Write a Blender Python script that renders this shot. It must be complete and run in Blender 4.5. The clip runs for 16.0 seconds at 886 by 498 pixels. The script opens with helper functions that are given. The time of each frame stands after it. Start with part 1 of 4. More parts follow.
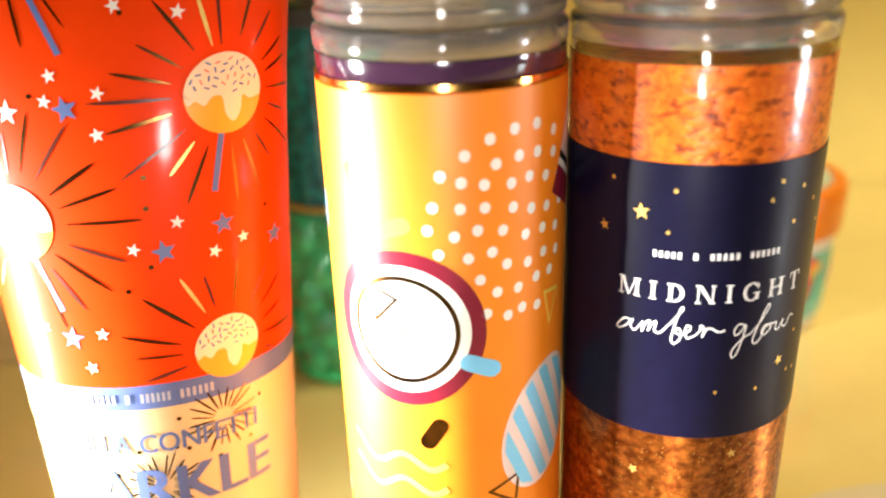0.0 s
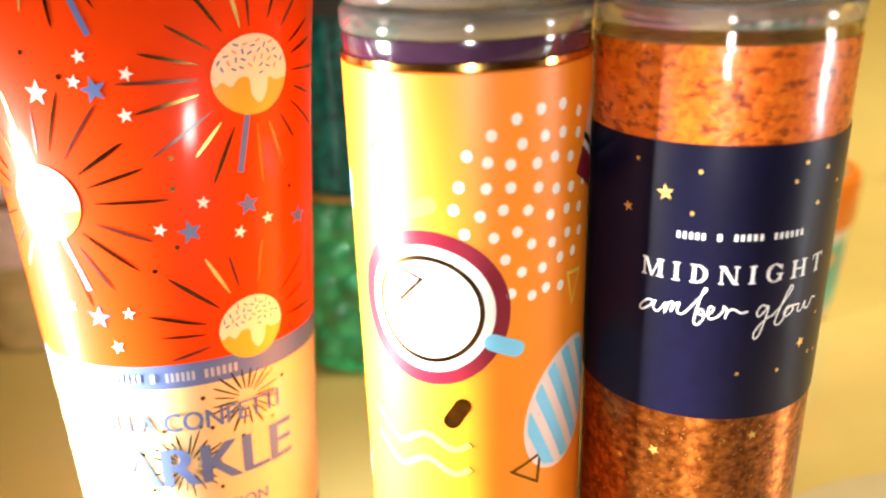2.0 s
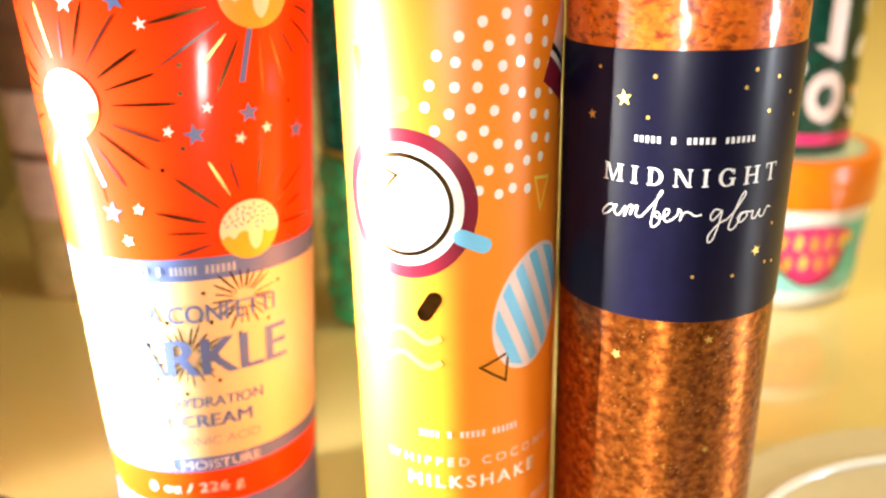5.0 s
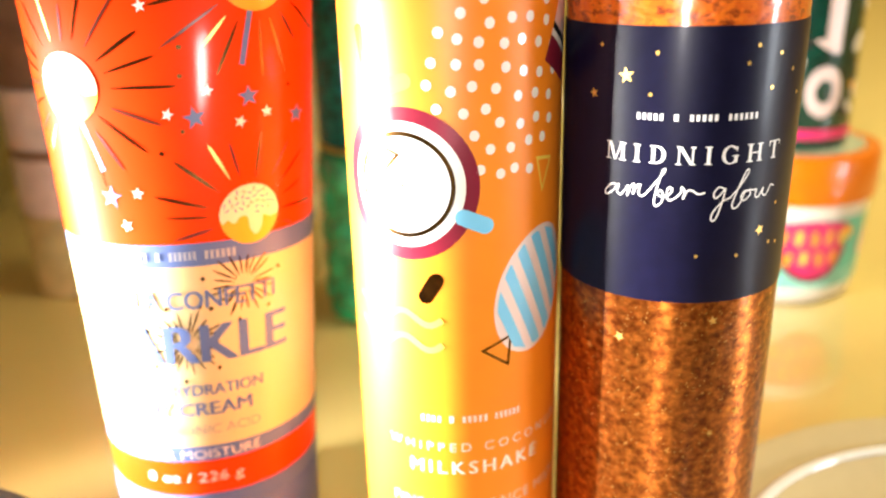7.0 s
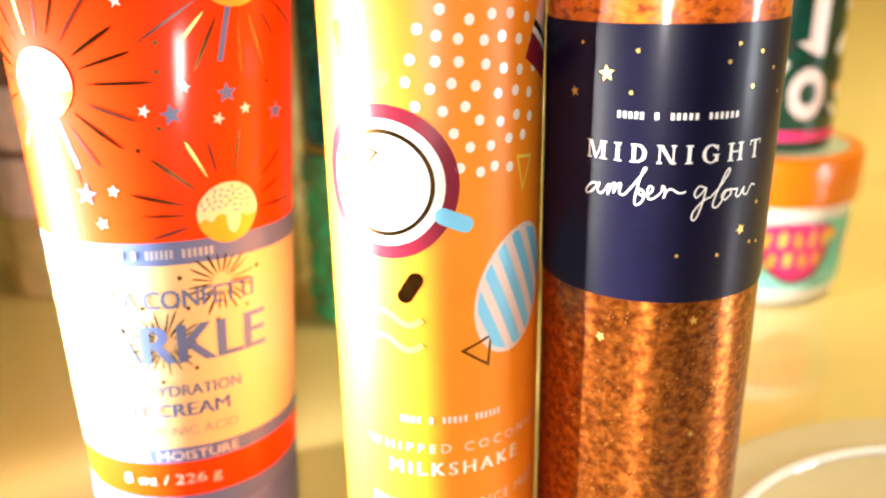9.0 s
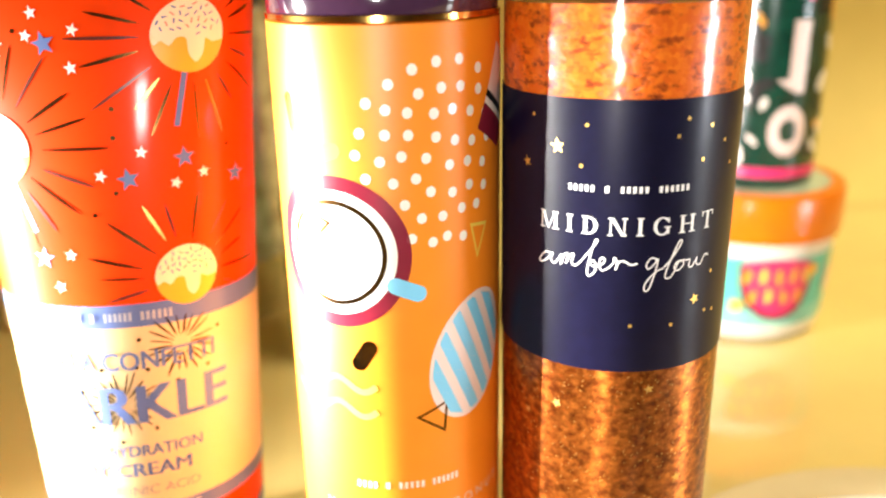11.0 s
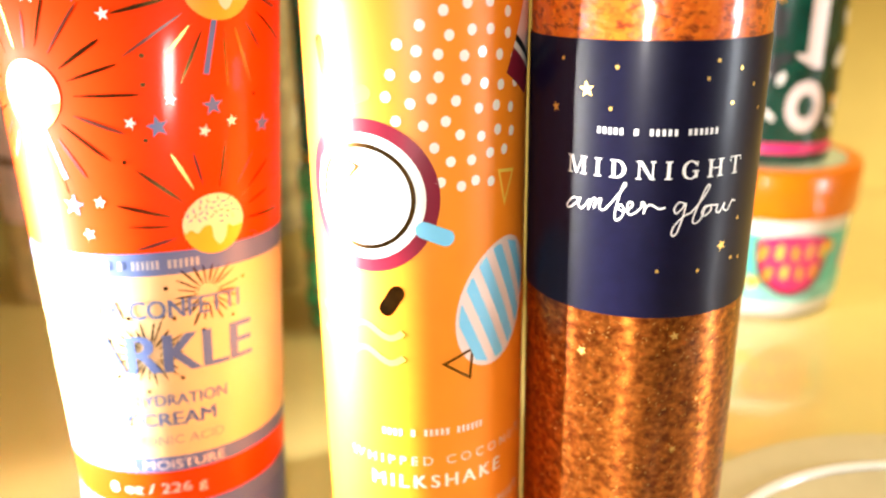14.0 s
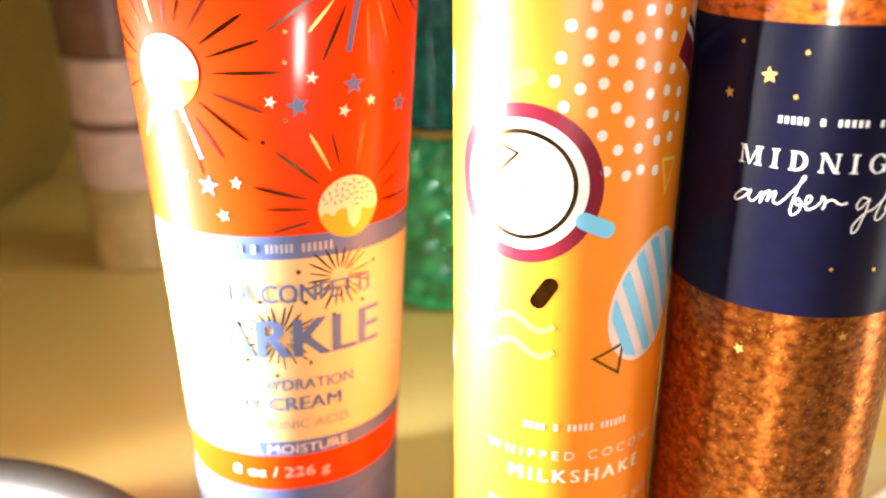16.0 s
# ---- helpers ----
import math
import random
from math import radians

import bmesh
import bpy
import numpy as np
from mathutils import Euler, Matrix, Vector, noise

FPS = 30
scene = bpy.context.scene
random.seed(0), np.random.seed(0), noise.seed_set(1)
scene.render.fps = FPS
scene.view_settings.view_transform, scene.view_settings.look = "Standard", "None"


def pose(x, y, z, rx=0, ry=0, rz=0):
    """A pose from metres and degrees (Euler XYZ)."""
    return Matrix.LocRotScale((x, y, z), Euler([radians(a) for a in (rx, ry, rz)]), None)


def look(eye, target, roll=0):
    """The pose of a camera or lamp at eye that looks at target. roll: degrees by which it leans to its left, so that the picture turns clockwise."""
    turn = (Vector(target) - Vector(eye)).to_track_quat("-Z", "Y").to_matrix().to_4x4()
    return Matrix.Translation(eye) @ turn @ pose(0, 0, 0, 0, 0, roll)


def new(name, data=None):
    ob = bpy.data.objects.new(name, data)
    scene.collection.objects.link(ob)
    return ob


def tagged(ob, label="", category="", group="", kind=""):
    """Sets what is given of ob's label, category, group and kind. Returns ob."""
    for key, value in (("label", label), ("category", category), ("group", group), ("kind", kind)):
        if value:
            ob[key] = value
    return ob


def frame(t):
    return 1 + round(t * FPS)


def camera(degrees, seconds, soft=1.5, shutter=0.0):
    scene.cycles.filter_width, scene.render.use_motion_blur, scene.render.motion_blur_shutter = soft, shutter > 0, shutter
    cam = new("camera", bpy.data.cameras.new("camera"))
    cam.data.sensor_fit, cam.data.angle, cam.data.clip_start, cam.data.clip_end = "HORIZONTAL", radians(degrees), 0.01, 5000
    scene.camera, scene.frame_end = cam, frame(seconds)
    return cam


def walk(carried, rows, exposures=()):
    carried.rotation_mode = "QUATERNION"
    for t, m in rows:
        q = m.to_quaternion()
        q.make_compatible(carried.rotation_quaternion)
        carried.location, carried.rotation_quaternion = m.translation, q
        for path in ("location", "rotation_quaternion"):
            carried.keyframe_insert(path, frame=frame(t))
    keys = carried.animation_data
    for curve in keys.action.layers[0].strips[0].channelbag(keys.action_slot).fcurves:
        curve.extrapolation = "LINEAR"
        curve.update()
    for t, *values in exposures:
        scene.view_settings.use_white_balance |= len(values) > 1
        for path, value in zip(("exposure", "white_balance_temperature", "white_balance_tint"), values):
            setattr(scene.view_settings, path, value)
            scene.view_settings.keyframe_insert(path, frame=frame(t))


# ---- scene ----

cam = camera(56.44, 16.0, soft=2.2)
cam.data.dof.use_dof = True
cam.data.dof.focus_distance = 0.168
cam.data.dof.aperture_fstop = 8.5
PATH = [
    (0.0, pose(-0.0146, -0.1613, 0.1875, 67.79, 1.95, -5.63)),
    (0.5, pose(-0.0139, -0.1618, 0.1863, 67.63, 2.04, -5.73)),
    (1.0, pose(-0.0150, -0.1624, 0.1862, 67.59, 2.12, -5.72)),
    (1.5, pose(-0.0158, -0.1633, 0.1853, 67.81, 1.95, -5.60)),
    (2.0, pose(-0.0186, -0.1634, 0.1850, 67.66, 1.83, -5.18)),
    (2.5, pose(-0.0232, -0.1621, 0.1801, 68.32, 1.64, -4.15)),
    (3.0, pose(-0.0252, -0.1629, 0.1801, 68.25, 1.45, -4.00)),
    (3.5, pose(-0.0284, -0.1646, 0.1791, 68.72, 1.37, -3.30)),
    (4.0, pose(-0.0231, -0.1650, 0.1775, 68.66, 1.84, -1.37)),
    (4.5, pose(-0.0045, -0.1685, 0.1765, 68.70, 1.57, -1.04)),
    (5.0, pose(-0.0037, -0.1850, 0.1674, 68.84, 1.35, -0.86)),
    (7.5, pose(-0.0048, -0.1862, 0.1602, 69.85, 1.51, -1.10)),
    (8.0, pose(-0.0046, -0.1864, 0.1592, 70.04, 1.48, -1.00)),
    (8.5, pose(-0.0044, -0.1851, 0.1594, 69.77, 1.39, -1.46)),
    (9.0, pose(-0.0029, -0.1847, 0.1598, 69.73, 1.07, -1.81)),
    (11.5, pose(0.0086, -0.1800, 0.1753, 70.85, 1.15, -1.56)),
    (12.0, pose(0.0076, -0.1806, 0.1779, 71.48, 1.16, -1.73)),
    (12.5, pose(0.0068, -0.1825, 0.1689, 71.53, 1.10, -1.79)),
    (13.0, pose(0.0087, -0.1840, 0.1622, 70.35, 1.35, -1.50)),
    (13.5, pose(0.0073, -0.1837, 0.1604, 69.93, 1.20, -1.34)),
    (14.0, pose(0.0030, -0.1850, 0.1613, 70.20, 0.88, -1.05)),
    (14.5, pose(-0.0031, -0.1821, 0.1609, 70.13, 0.70, -0.61)),
    (15.0, pose(-0.0110, -0.1759, 0.1623, 67.59, 1.05, -0.33)),
    (15.5, pose(-0.0124, -0.1761, 0.1590, 68.12, 0.74, -0.00)),
    (16.0, pose(-0.0227, -0.1762, 0.1645, 67.57, 0.57, 1.19)),
]
walk(cam, PATH, [(0.0, -0.35), (2.0, -0.35), (3.5, -0.48), (4.5, -0.5), (5.0, -0.28), (8.0, -0.28), (9.0, -0.2), (11.5, -0.13), (13.5, -0.13), (14.5, -0.22), (15.2, -0.34), (16.0, -0.38)])

# ---- light ----
world = bpy.data.worlds.new("world")
scene.world = world
world.use_nodes = True
world.node_tree.nodes["Background"].inputs["Color"].default_value = (1.0, 0.82, 0.55, 1)
world.node_tree.nodes["Background"].inputs["Strength"].default_value = 0.02


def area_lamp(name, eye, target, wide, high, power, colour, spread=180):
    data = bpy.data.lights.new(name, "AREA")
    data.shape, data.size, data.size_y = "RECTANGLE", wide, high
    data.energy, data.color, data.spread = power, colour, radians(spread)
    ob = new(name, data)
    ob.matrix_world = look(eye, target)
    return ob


area_lamp("side_lamp", (-0.282, -0.033, 0.060), (-0.03, -0.006, 0.054), 0.05, 0.11, 1.65, (1.0, 0.97, 0.94), 52)
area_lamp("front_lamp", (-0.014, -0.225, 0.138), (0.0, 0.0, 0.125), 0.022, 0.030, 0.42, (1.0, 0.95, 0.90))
# added cool lamp, no window here: makes the pale streak on the copper bottle's right
area_lamp("right_fill_lamp", (0.53, -0.17, 0.085), (0.05, 0.0, 0.06), 0.08, 0.10, 0.24, (0.88, 0.93, 1.0), 70)
area_lamp("ceiling_lamp", (0.46, 0.10, 1.15), (0.46, 0.24, 0.0), 0.3, 0.3, 4.25, (1.0, 0.86, 0.55), 74)


# ---- materials ----
def nodes_of(name):
    m = bpy.data.materials.new(name)
    m.use_nodes = True
    nt = m.node_tree
    return m, nt, nt.nodes["Principled BSDF"]


def mix_noise(nt, scale, a, b, lo=0.4, hi=0.6, stretch=(1, 1, 1), detail=4.0, rough=0.6):
    co = nt.nodes.new("ShaderNodeTexCoord")
    mp = nt.nodes.new("ShaderNodeMapping")
    mp.inputs["Scale"].default_value = stretch
    no = nt.nodes.new("ShaderNodeTexNoise")
    no.inputs["Scale"].default_value, no.inputs["Detail"].default_value = scale, detail
    no.inputs["Roughness"].default_value = rough
    rp = nt.nodes.new("ShaderNodeValToRGB")
    rp.color_ramp.elements[0].position, rp.color_ramp.elements[1].position = lo, hi
    rp.color_ramp.elements[0].color, rp.color_ramp.elements[1].color = (*a, 1), (*b, 1)
    nt.links.new(co.outputs["Object"], mp.inputs["Vector"])
    nt.links.new(mp.outputs["Vector"], no.inputs["Vector"])
    nt.links.new(no.outputs["Fac"], rp.inputs["Fac"])
    return rp.outputs["Color"], no.outputs["Fac"]


def bump(nt, bs, height, strength, distance):
    bp = nt.nodes.new("ShaderNodeBump")
    bp.inputs["Strength"].default_value, bp.inputs["Distance"].default_value = strength, distance
    nt.links.new(height, bp.inputs["Height"])
    nt.links.new(bp.outputs["Normal"], bs.inputs["Normal"])


def paint(name, colour, rough=0.4, metal=0.0, coat=0.0, vary=0.06, scale=120.0, relief=0.0, gloss=0.5, haze=0.06):
    m, nt, bs = nodes_of(name)
    lo = tuple(c * (1 - vary) for c in colour)
    hi = tuple(min(1.0, c * (1 + vary)) for c in colour)
    col, fac = mix_noise(nt, scale, lo, hi, 0.35, 0.65)
    nt.links.new(col, bs.inputs["Base Color"])
    bs.inputs["Roughness"].default_value, bs.inputs["Metallic"].default_value = rough, metal
    bs.inputs["Specular IOR Level"].default_value = gloss
    bs.inputs["Coat Weight"].default_value, bs.inputs["Coat Roughness"].default_value = coat, haze
    if relief:
        bump(nt, bs, fac, 0.3, relief)
    return m


def clear(name, colour, rough=0.03, ior=1.46, milk=0.0):
    m, nt, bs = nodes_of(name)
    bs.inputs["Base Color"].default_value = (*colour, 1)
    bs.inputs["Roughness"].default_value, bs.inputs["IOR"].default_value = rough, ior
    bs.inputs["Transmission Weight"].default_value = 1.0 - milk
    return m


def flecked(name, dark, light, scale, stretch, lo, hi, metal, rough, coat=1.0, relief=0.0006, see=0.0, brushed=0.0, wavy=0.0):
    """Shimmering liquid behind a clear wall."""
    m, nt, bs = nodes_of(name)
    col, fac = mix_noise(nt, scale, dark, light, lo, hi, stretch, 3.0, 0.55)
    vo = nt.nodes.new("ShaderNodeTexVoronoi")
    vo.inputs["Scale"].default_value = 900.0
    co = nt.nodes.new("ShaderNodeTexCoord")
    nt.links.new(co.outputs["Object"], vo.inputs["Vector"])
    mx = nt.nodes.new("ShaderNodeMix")
    mx.data_type, mx.blend_type = "RGBA", "OVERLAY"
    mx.inputs["Factor"].default_value = 0.35
    nt.links.new(col, mx.inputs[6])
    bw = nt.nodes.new("ShaderNodeRGBToBW")
    nt.links.new(vo.outputs["Color"], bw.inputs["Color"])
    nt.links.new(bw.outputs["Val"], mx.inputs[7])
    hs = nt.nodes.new("ShaderNodeHueSaturation")
    hs.inputs["Saturation"].default_value = 1.0
    nt.links.new(mx.outputs[2], hs.inputs["Color"])
    nt.links.new(hs.outputs["Color"], bs.inputs["Base Color"])
    bs.inputs["Metallic"].default_value, bs.inputs["Roughness"].default_value = metal, rough
    bs.inputs["Coat Weight"].default_value, bs.inputs["Coat Roughness"].default_value = coat, 0.12
    bs.inputs["Transmission Weight"].default_value, bs.inputs["IOR"].default_value = see, 1.36
    if brushed:
        tg = nt.nodes.new("ShaderNodeTangent")
        tg.direction_type, tg.axis = "RADIAL", "Z"
        nt.links.new(tg.outputs["Tangent"], bs.inputs["Tangent"])
        bs.inputs["Anisotropic"].default_value, bs.inputs["Anisotropic Rotation"].default_value = brushed, 0.25
    bump(nt, bs, fac, 0.6, relief)
    if wavy:
        ripple = nt.nodes.new("ShaderNodeTexNoise")
        ripple.inputs["Scale"].default_value, ripple.inputs["Detail"].default_value = 170.0, 1.0
        nt.links.new(co.outputs["Object"], ripple.inputs["Vector"])
        bp = nt.nodes.new("ShaderNodeBump")
        bp.inputs["Strength"].default_value, bp.inputs["Distance"].default_value = wavy, 0.0006
        nt.links.new(ripple.outputs["Fac"], bp.inputs["Height"])
        nt.links.new(bp.outputs["Normal"], bs.inputs["Coat Normal"])
    return m


MARBLE = paint("cultured_marble", (0.72, 0.56, 0.20), 0.14, coat=1.0, haze=0.03, vary=0.05, scale=9.0)
WALL = paint("cream_wall_paint", (0.79, 0.59, 0.175), 0.55, vary=0.04, scale=40.0, relief=0.0004)
# wall colour at about half strength: the left side's shade is in the paint
WALL_SHADED = paint("shaded_wall_paint", (0.38, 0.30, 0.095), 0.6, vary=0.05, scale=30.0, relief=0.0004)
PLASTER = paint("white_plaster", (0.8, 0.76, 0.66), 0.8, vary=0.03, scale=20.0)
ORANGE = paint("orange_label", (0.93, 0.258, 0.011), 0.45, coat=0.5, vary=0.02, gloss=0.26, haze=0.42)
GOLD = paint("gold_foil", (0.85, 0.55, 0.14), 0.38, metal=0.75, vary=0.1, scale=700.0)
FLECK = paint("copper_gold_flake", (0.90, 0.42, 0.10), 0.30, metal=0.9, vary=0.3, scale=900.0)
BAND_GOLD = paint("bright_gold_foil", (0.75, 0.42, 0.10), 0.14, metal=1.0, vary=0.1, scale=500.0)
COPPER = paint("copper_foil", (0.45, 0.17, 0.04), 0.25, metal=1.0, vary=0.25, scale=900.0)
BRONZE = paint("dark_bronze_foil", (0.2, 0.1, 0.03), 0.22, metal=1.0, vary=0.2, scale=500.0)
UMBER = paint("dark_umber_ink", (0.10, 0.016, 0.006), 0.3, vary=0.1)
MAROON = paint("maroon_ink", (0.22, 0.012, 0.03), 0.3, coat=0.2)
CREAM_INK = paint("cream_ink", (0.9, 0.84, 0.74), 0.28, coat=0.4, vary=0.02)
ICING = paint("cream_icing_ink", (0.86, 0.70, 0.46), 0.28, coat=0.3, vary=0.02)
PINK_INK = paint("pale_pink_ink", (0.86, 0.66, 0.6), 0.28, coat=0.4, vary=0.02)
SKY_INK = paint("sky_blue_ink", (0.22, 0.6, 0.85), 0.28, coat=0.4, vary=0.02)
YELLOW_INK = paint("yellow_ink", (0.92, 0.66, 0.10), 0.28, coat=0.4, vary=0.02)
WHITE_INK = paint("white_ink", (0.9, 0.88, 0.86), 0.35, vary=0.02)
NAVY = paint("navy_label", (0.0045, 0.004, 0.019), 0.36, coat=0.07, haze=0.16, vary=0.12, scale=300.0, gloss=0.18)
RED = paint("red_orange_tube_print", (0.84, 0.050, 0.0015), 0.42, coat=0.25, gloss=0.05, haze=0.12, vary=0.04, scale=60.0)
SLATE = paint("slate_blue_ink", (0.10, 0.15, 0.35), 0.45, coat=0.0, vary=0.03)
CORAL = paint("coral_ink", (0.80, 0.22, 0.16), 0.35, vary=0.05)
PALE_SLATE = paint("pale_slate_ink", (0.42, 0.42, 0.46), 0.45, vary=0.03)
DUSK = paint("dusty_mauve_ink", (0.36, 0.27, 0.26), 0.45, vary=0.03)
PANEL = paint("cream_tube_print", (0.74, 0.53, 0.27), 0.4, coat=0.05, vary=0.02)
AMBER_INK = paint("caramel_ink", (0.93, 0.4, 0.03), 0.3, coat=0.3, vary=0.03)
GLITTER_TOP = flecked("copper_glitter_layer", (0.26, 0.04, 0.005), (0.74, 0.145, 0.009), 330.0, (1, 1, 1.9), 0.34, 0.48, 0.05, 0.34, coat=0.6, wavy=0.5)
GLITTER_LOW = flecked("copper_glitter_liquid", (0.24, 0.052, 0.008), (0.72, 0.22, 0.033), 460.0, (1, 1, 1.2), 0.36, 0.70, 0.88, 0.43, coat=0.5, relief=0.00008, see=0.0, brushed=0.95)
CLEAR_CAP = clear("clear_cap_plastic", (0.99, 0.97, 0.94), 0.06, milk=0.07)
CLEAR = clear("clear_plastic", (0.99, 0.97, 0.94), milk=0.07)
DARK_LIQUID = paint("dark_plum_liquid", (0.055, 0.022, 0.050), 0.12, coat=1.0, vary=0.2, scale=80.0)
PALE_LIQUID = clear("pale_amber_liquid", (0.95, 0.86, 0.66), 0.05, 1.36)
CAP_WHITE = paint("white_cap_plastic", (0.82, 0.78, 0.7), 0.3, vary=0.02)
TURQUOISE = paint("turquoise_label", (0.11, 0.56, 0.45), 0.35, vary=0.10, scale=60.0)
MINT = paint("mint_label", (0.26, 0.66, 0.54), 0.35, vary=0.2, scale=140.0)
JAR_WHITE = paint("white_jar_plastic", (0.86, 0.82, 0.72), 0.3, vary=0.02)
JAR_LID = paint("orange_jar_lid", (0.78, 0.18, 0.004), 0.28, coat=0.3, vary=0.05)
LID_TOP = paint("pale_lid_label", (0.45, 0.55, 0.42), 0.25, coat=0.4, vary=0.12, scale=90.0)
MAGENTA = paint("magenta_ink", (0.8, 0.03, 0.16), 0.35, vary=0.1)
PINE = paint("dark_green_label", (0.004, 0.045, 0.027), 0.25, coat=0.4, vary=0.3, scale=150.0)
GREEN_BAND = paint("emerald_green_band", (0.006, 0.11, 0.055), 0.22, coat=0.6, vary=0.15, scale=120.0)
BLACK = paint("black_ink", (0.012, 0.014, 0.012), 0.3, vary=0.2)
TEAL = flecked("teal_shimmer_label", (0.0, 0.055, 0.055), (0.002, 0.22, 0.20), 260.0, (1, 1, 1), 0.35, 0.65, 0.1, 0.22, coat=0.35)
def bubbled(name, colour, scale):
    """Thick coloured plastic moulded all over with round bosses."""
    m, nt, bs = nodes_of(name)
    bs.inputs["Base Color"].default_value = (*colour, 1)
    bs.inputs["Roughness"].default_value, bs.inputs["Transmission Weight"].default_value = 0.08, 0.25
    bs.inputs["Coat Weight"].default_value = 1.0
    bs.inputs["IOR"].default_value = 1.4
    co = nt.nodes.new("ShaderNodeTexCoord")
    vo = nt.nodes.new("ShaderNodeTexVoronoi")
    vo.inputs["Scale"].default_value, vo.inputs["Randomness"].default_value = scale, 0.25
    nt.links.new(co.outputs["Object"], vo.inputs["Vector"])
    bp = nt.nodes.new("ShaderNodeBump")
    bp.invert = True
    bp.inputs["Strength"].default_value, bp.inputs["Distance"].default_value = 1.0, 0.006
    nt.links.new(vo.outputs["Distance"], bp.inputs["Height"])
    nt.links.new(bp.outputs["Normal"], bs.inputs["Normal"])
    return m


EMERALD_GLOSS = paint("emerald_glossy_plastic", (0.008, 0.50, 0.21), 0.12, metal=0.15, coat=1.0, vary=0.5, scale=110.0, gloss=0.9)
BRIGHT_GREEN = paint("bright_green_plastic", (0.02, 0.75, 0.26), 0.12, coat=1.0, vary=0.35, scale=160.0)
EMERALD = bubbled("emerald_bubble_plastic", (0.01, 0.48, 0.20), 150.0)
ROSE = paint("rose_label", (0.70, 0.54, 0.46), 0.35, vary=0.1)
TAN = paint("tan_frosted_plastic", (0.60, 0.47, 0.20), 0.25, coat=0.5, vary=0.2, scale=50.0)
BROWN = paint("brown_label", (0.19, 0.10, 0.06), 0.35, vary=0.2)
PINK = paint("bright_pink_label", (0.85, 0.16, 0.55), 0.3, coat=0.4, vary=0.2, scale=90.0)
PLUM = paint("plum_band", (0.09, 0.02, 0.09), 0.3, vary=0.2)
SILVER = paint("frosted_silver_label", (0.85, 0.78, 0.66), 0.25, metal=0.4, coat=0.5, vary=0.4, scale=90.0)
CERAMIC = paint("cream_ceramic", (0.62, 0.5, 0.28), 0.2, coat=0.5, vary=0.02)
# near-white, for the plate's specular line made as a ring
RIM_HIGHLIGHT = paint("white_rim_highlight", (0.9, 0.87, 0.8), 0.1, coat=0.6, vary=0.02)
GRAPHITE = paint("dark_grey_rubber", (0.035, 0.03, 0.026), 0.5, vary=0.2, scale=60.0)


# ---- builders ----
def thing(name, label, category, group=""):
    return tagged(new(name), label, category, group)


def part(name, bm, material, parent, label=""):
    me = bpy.data.meshes.new(name)
    bm.to_mesh(me)
    bm.free()
    for mat in material if isinstance(material, (list, tuple)) else [material]:
        me.materials.append(mat)
    ob = new(name, me)
    ob.parent = parent
    if label:
        ob["label"] = label
    return ob


def smooth(bm, angle=40):
    for f in bm.faces:
        f.smooth = True
    for e in bm.edges:
        if len(e.link_faces) == 2 and e.calc_face_angle(0) > radians(angle):
            e.smooth = False
    return bm


def lathe(profile, cx=0.0, cy=0.0, seg=96):
    """Turns (radius, height) pairs round an upright axis."""
    bm = bmesh.new()
    rings = []
    for r, z in profile:
        if r < 1e-6:
            rings.append([bm.verts.new((cx, cy, z))])
        else:
            rings.append([bm.verts.new((cx + r * math.sin(2 * math.pi * k / seg), cy - r * math.cos(2 * math.pi * k / seg), z)) for k in range(seg)])
    for a, b in zip(rings, rings[1:]):
        for k in range(seg):
            j = (k + 1) % seg
            if len(a) == 1 and len(b) == 1:
                continue
            if len(a) == 1:
                bm.faces.new((a[0], b[j], b[k]))
            elif len(b) == 1:
                bm.faces.new((a[k], a[j], b[0]))
            else:
                bm.faces.new((a[k], a[j], b[j], b[k]))
    bmesh.ops.recalc_face_normals(bm, faces=bm.faces)
    return smooth(bm)


def box(x0, x1, y0, y1, z0, z1, bevel=0.0):
    bm = bmesh.new()
    bmesh.ops.create_cube(bm, size=1)
    for v in bm.verts:
        v.co = Vector(((x0 + x1) / 2 + v.co.x * (x1 - x0), (y0 + y1) / 2 + v.co.y * (y1 - y0), (z0 + z1) / 2 + v.co.z * (z1 - z0)))
    if bevel:
        bmesh.ops.bevel(bm, geom=bm.edges, offset=bevel, segments=3, affect="EDGES")
    return bm


# -- prints that follow a curved skin: flat outlines in metres, cut into narrow strips and bent on --
def cylinder_skin(cx, cy, r):
    def at(deg, z):
        def bend(u, v, lift):
            a = radians(deg) + u / r
            return (cx + (r + lift) * math.sin(a), cy - (r + lift) * math.cos(a), z + v)
        return bend
    return at


def bend_on(bm, bend, lift, step=0.0016):
    xs = [v.co.x for v in bm.verts]
    if not xs:
        return bm
    k = math.floor(min(xs) / step) + 1
    while k * step < max(xs):
        bmesh.ops.bisect_plane(bm, geom=bm.verts[:] + bm.edges[:] + bm.faces[:], dist=1e-7, plane_co=(k * step, 0, 0), plane_no=(1, 0, 0))
        k += 1
    ys = [v.co.y for v in bm.verts]
    if max(ys) - min(ys) > 0.006:
        k = math.floor(min(ys) / 0.003) + 1
        while k * 0.003 < max(ys):
            bmesh.ops.bisect_plane(bm, geom=bm.verts[:] + bm.edges[:] + bm.faces[:], dist=1e-7, plane_co=(0, k * 0.003, 0), plane_no=(0, 1, 0))
            k += 1
    for v in bm.verts:
        v.co = Vector(bend(v.co.x, v.co.y, lift * 0.5 + v.co.z))
    for f in bm.faces:
        f.smooth = True
    return bm


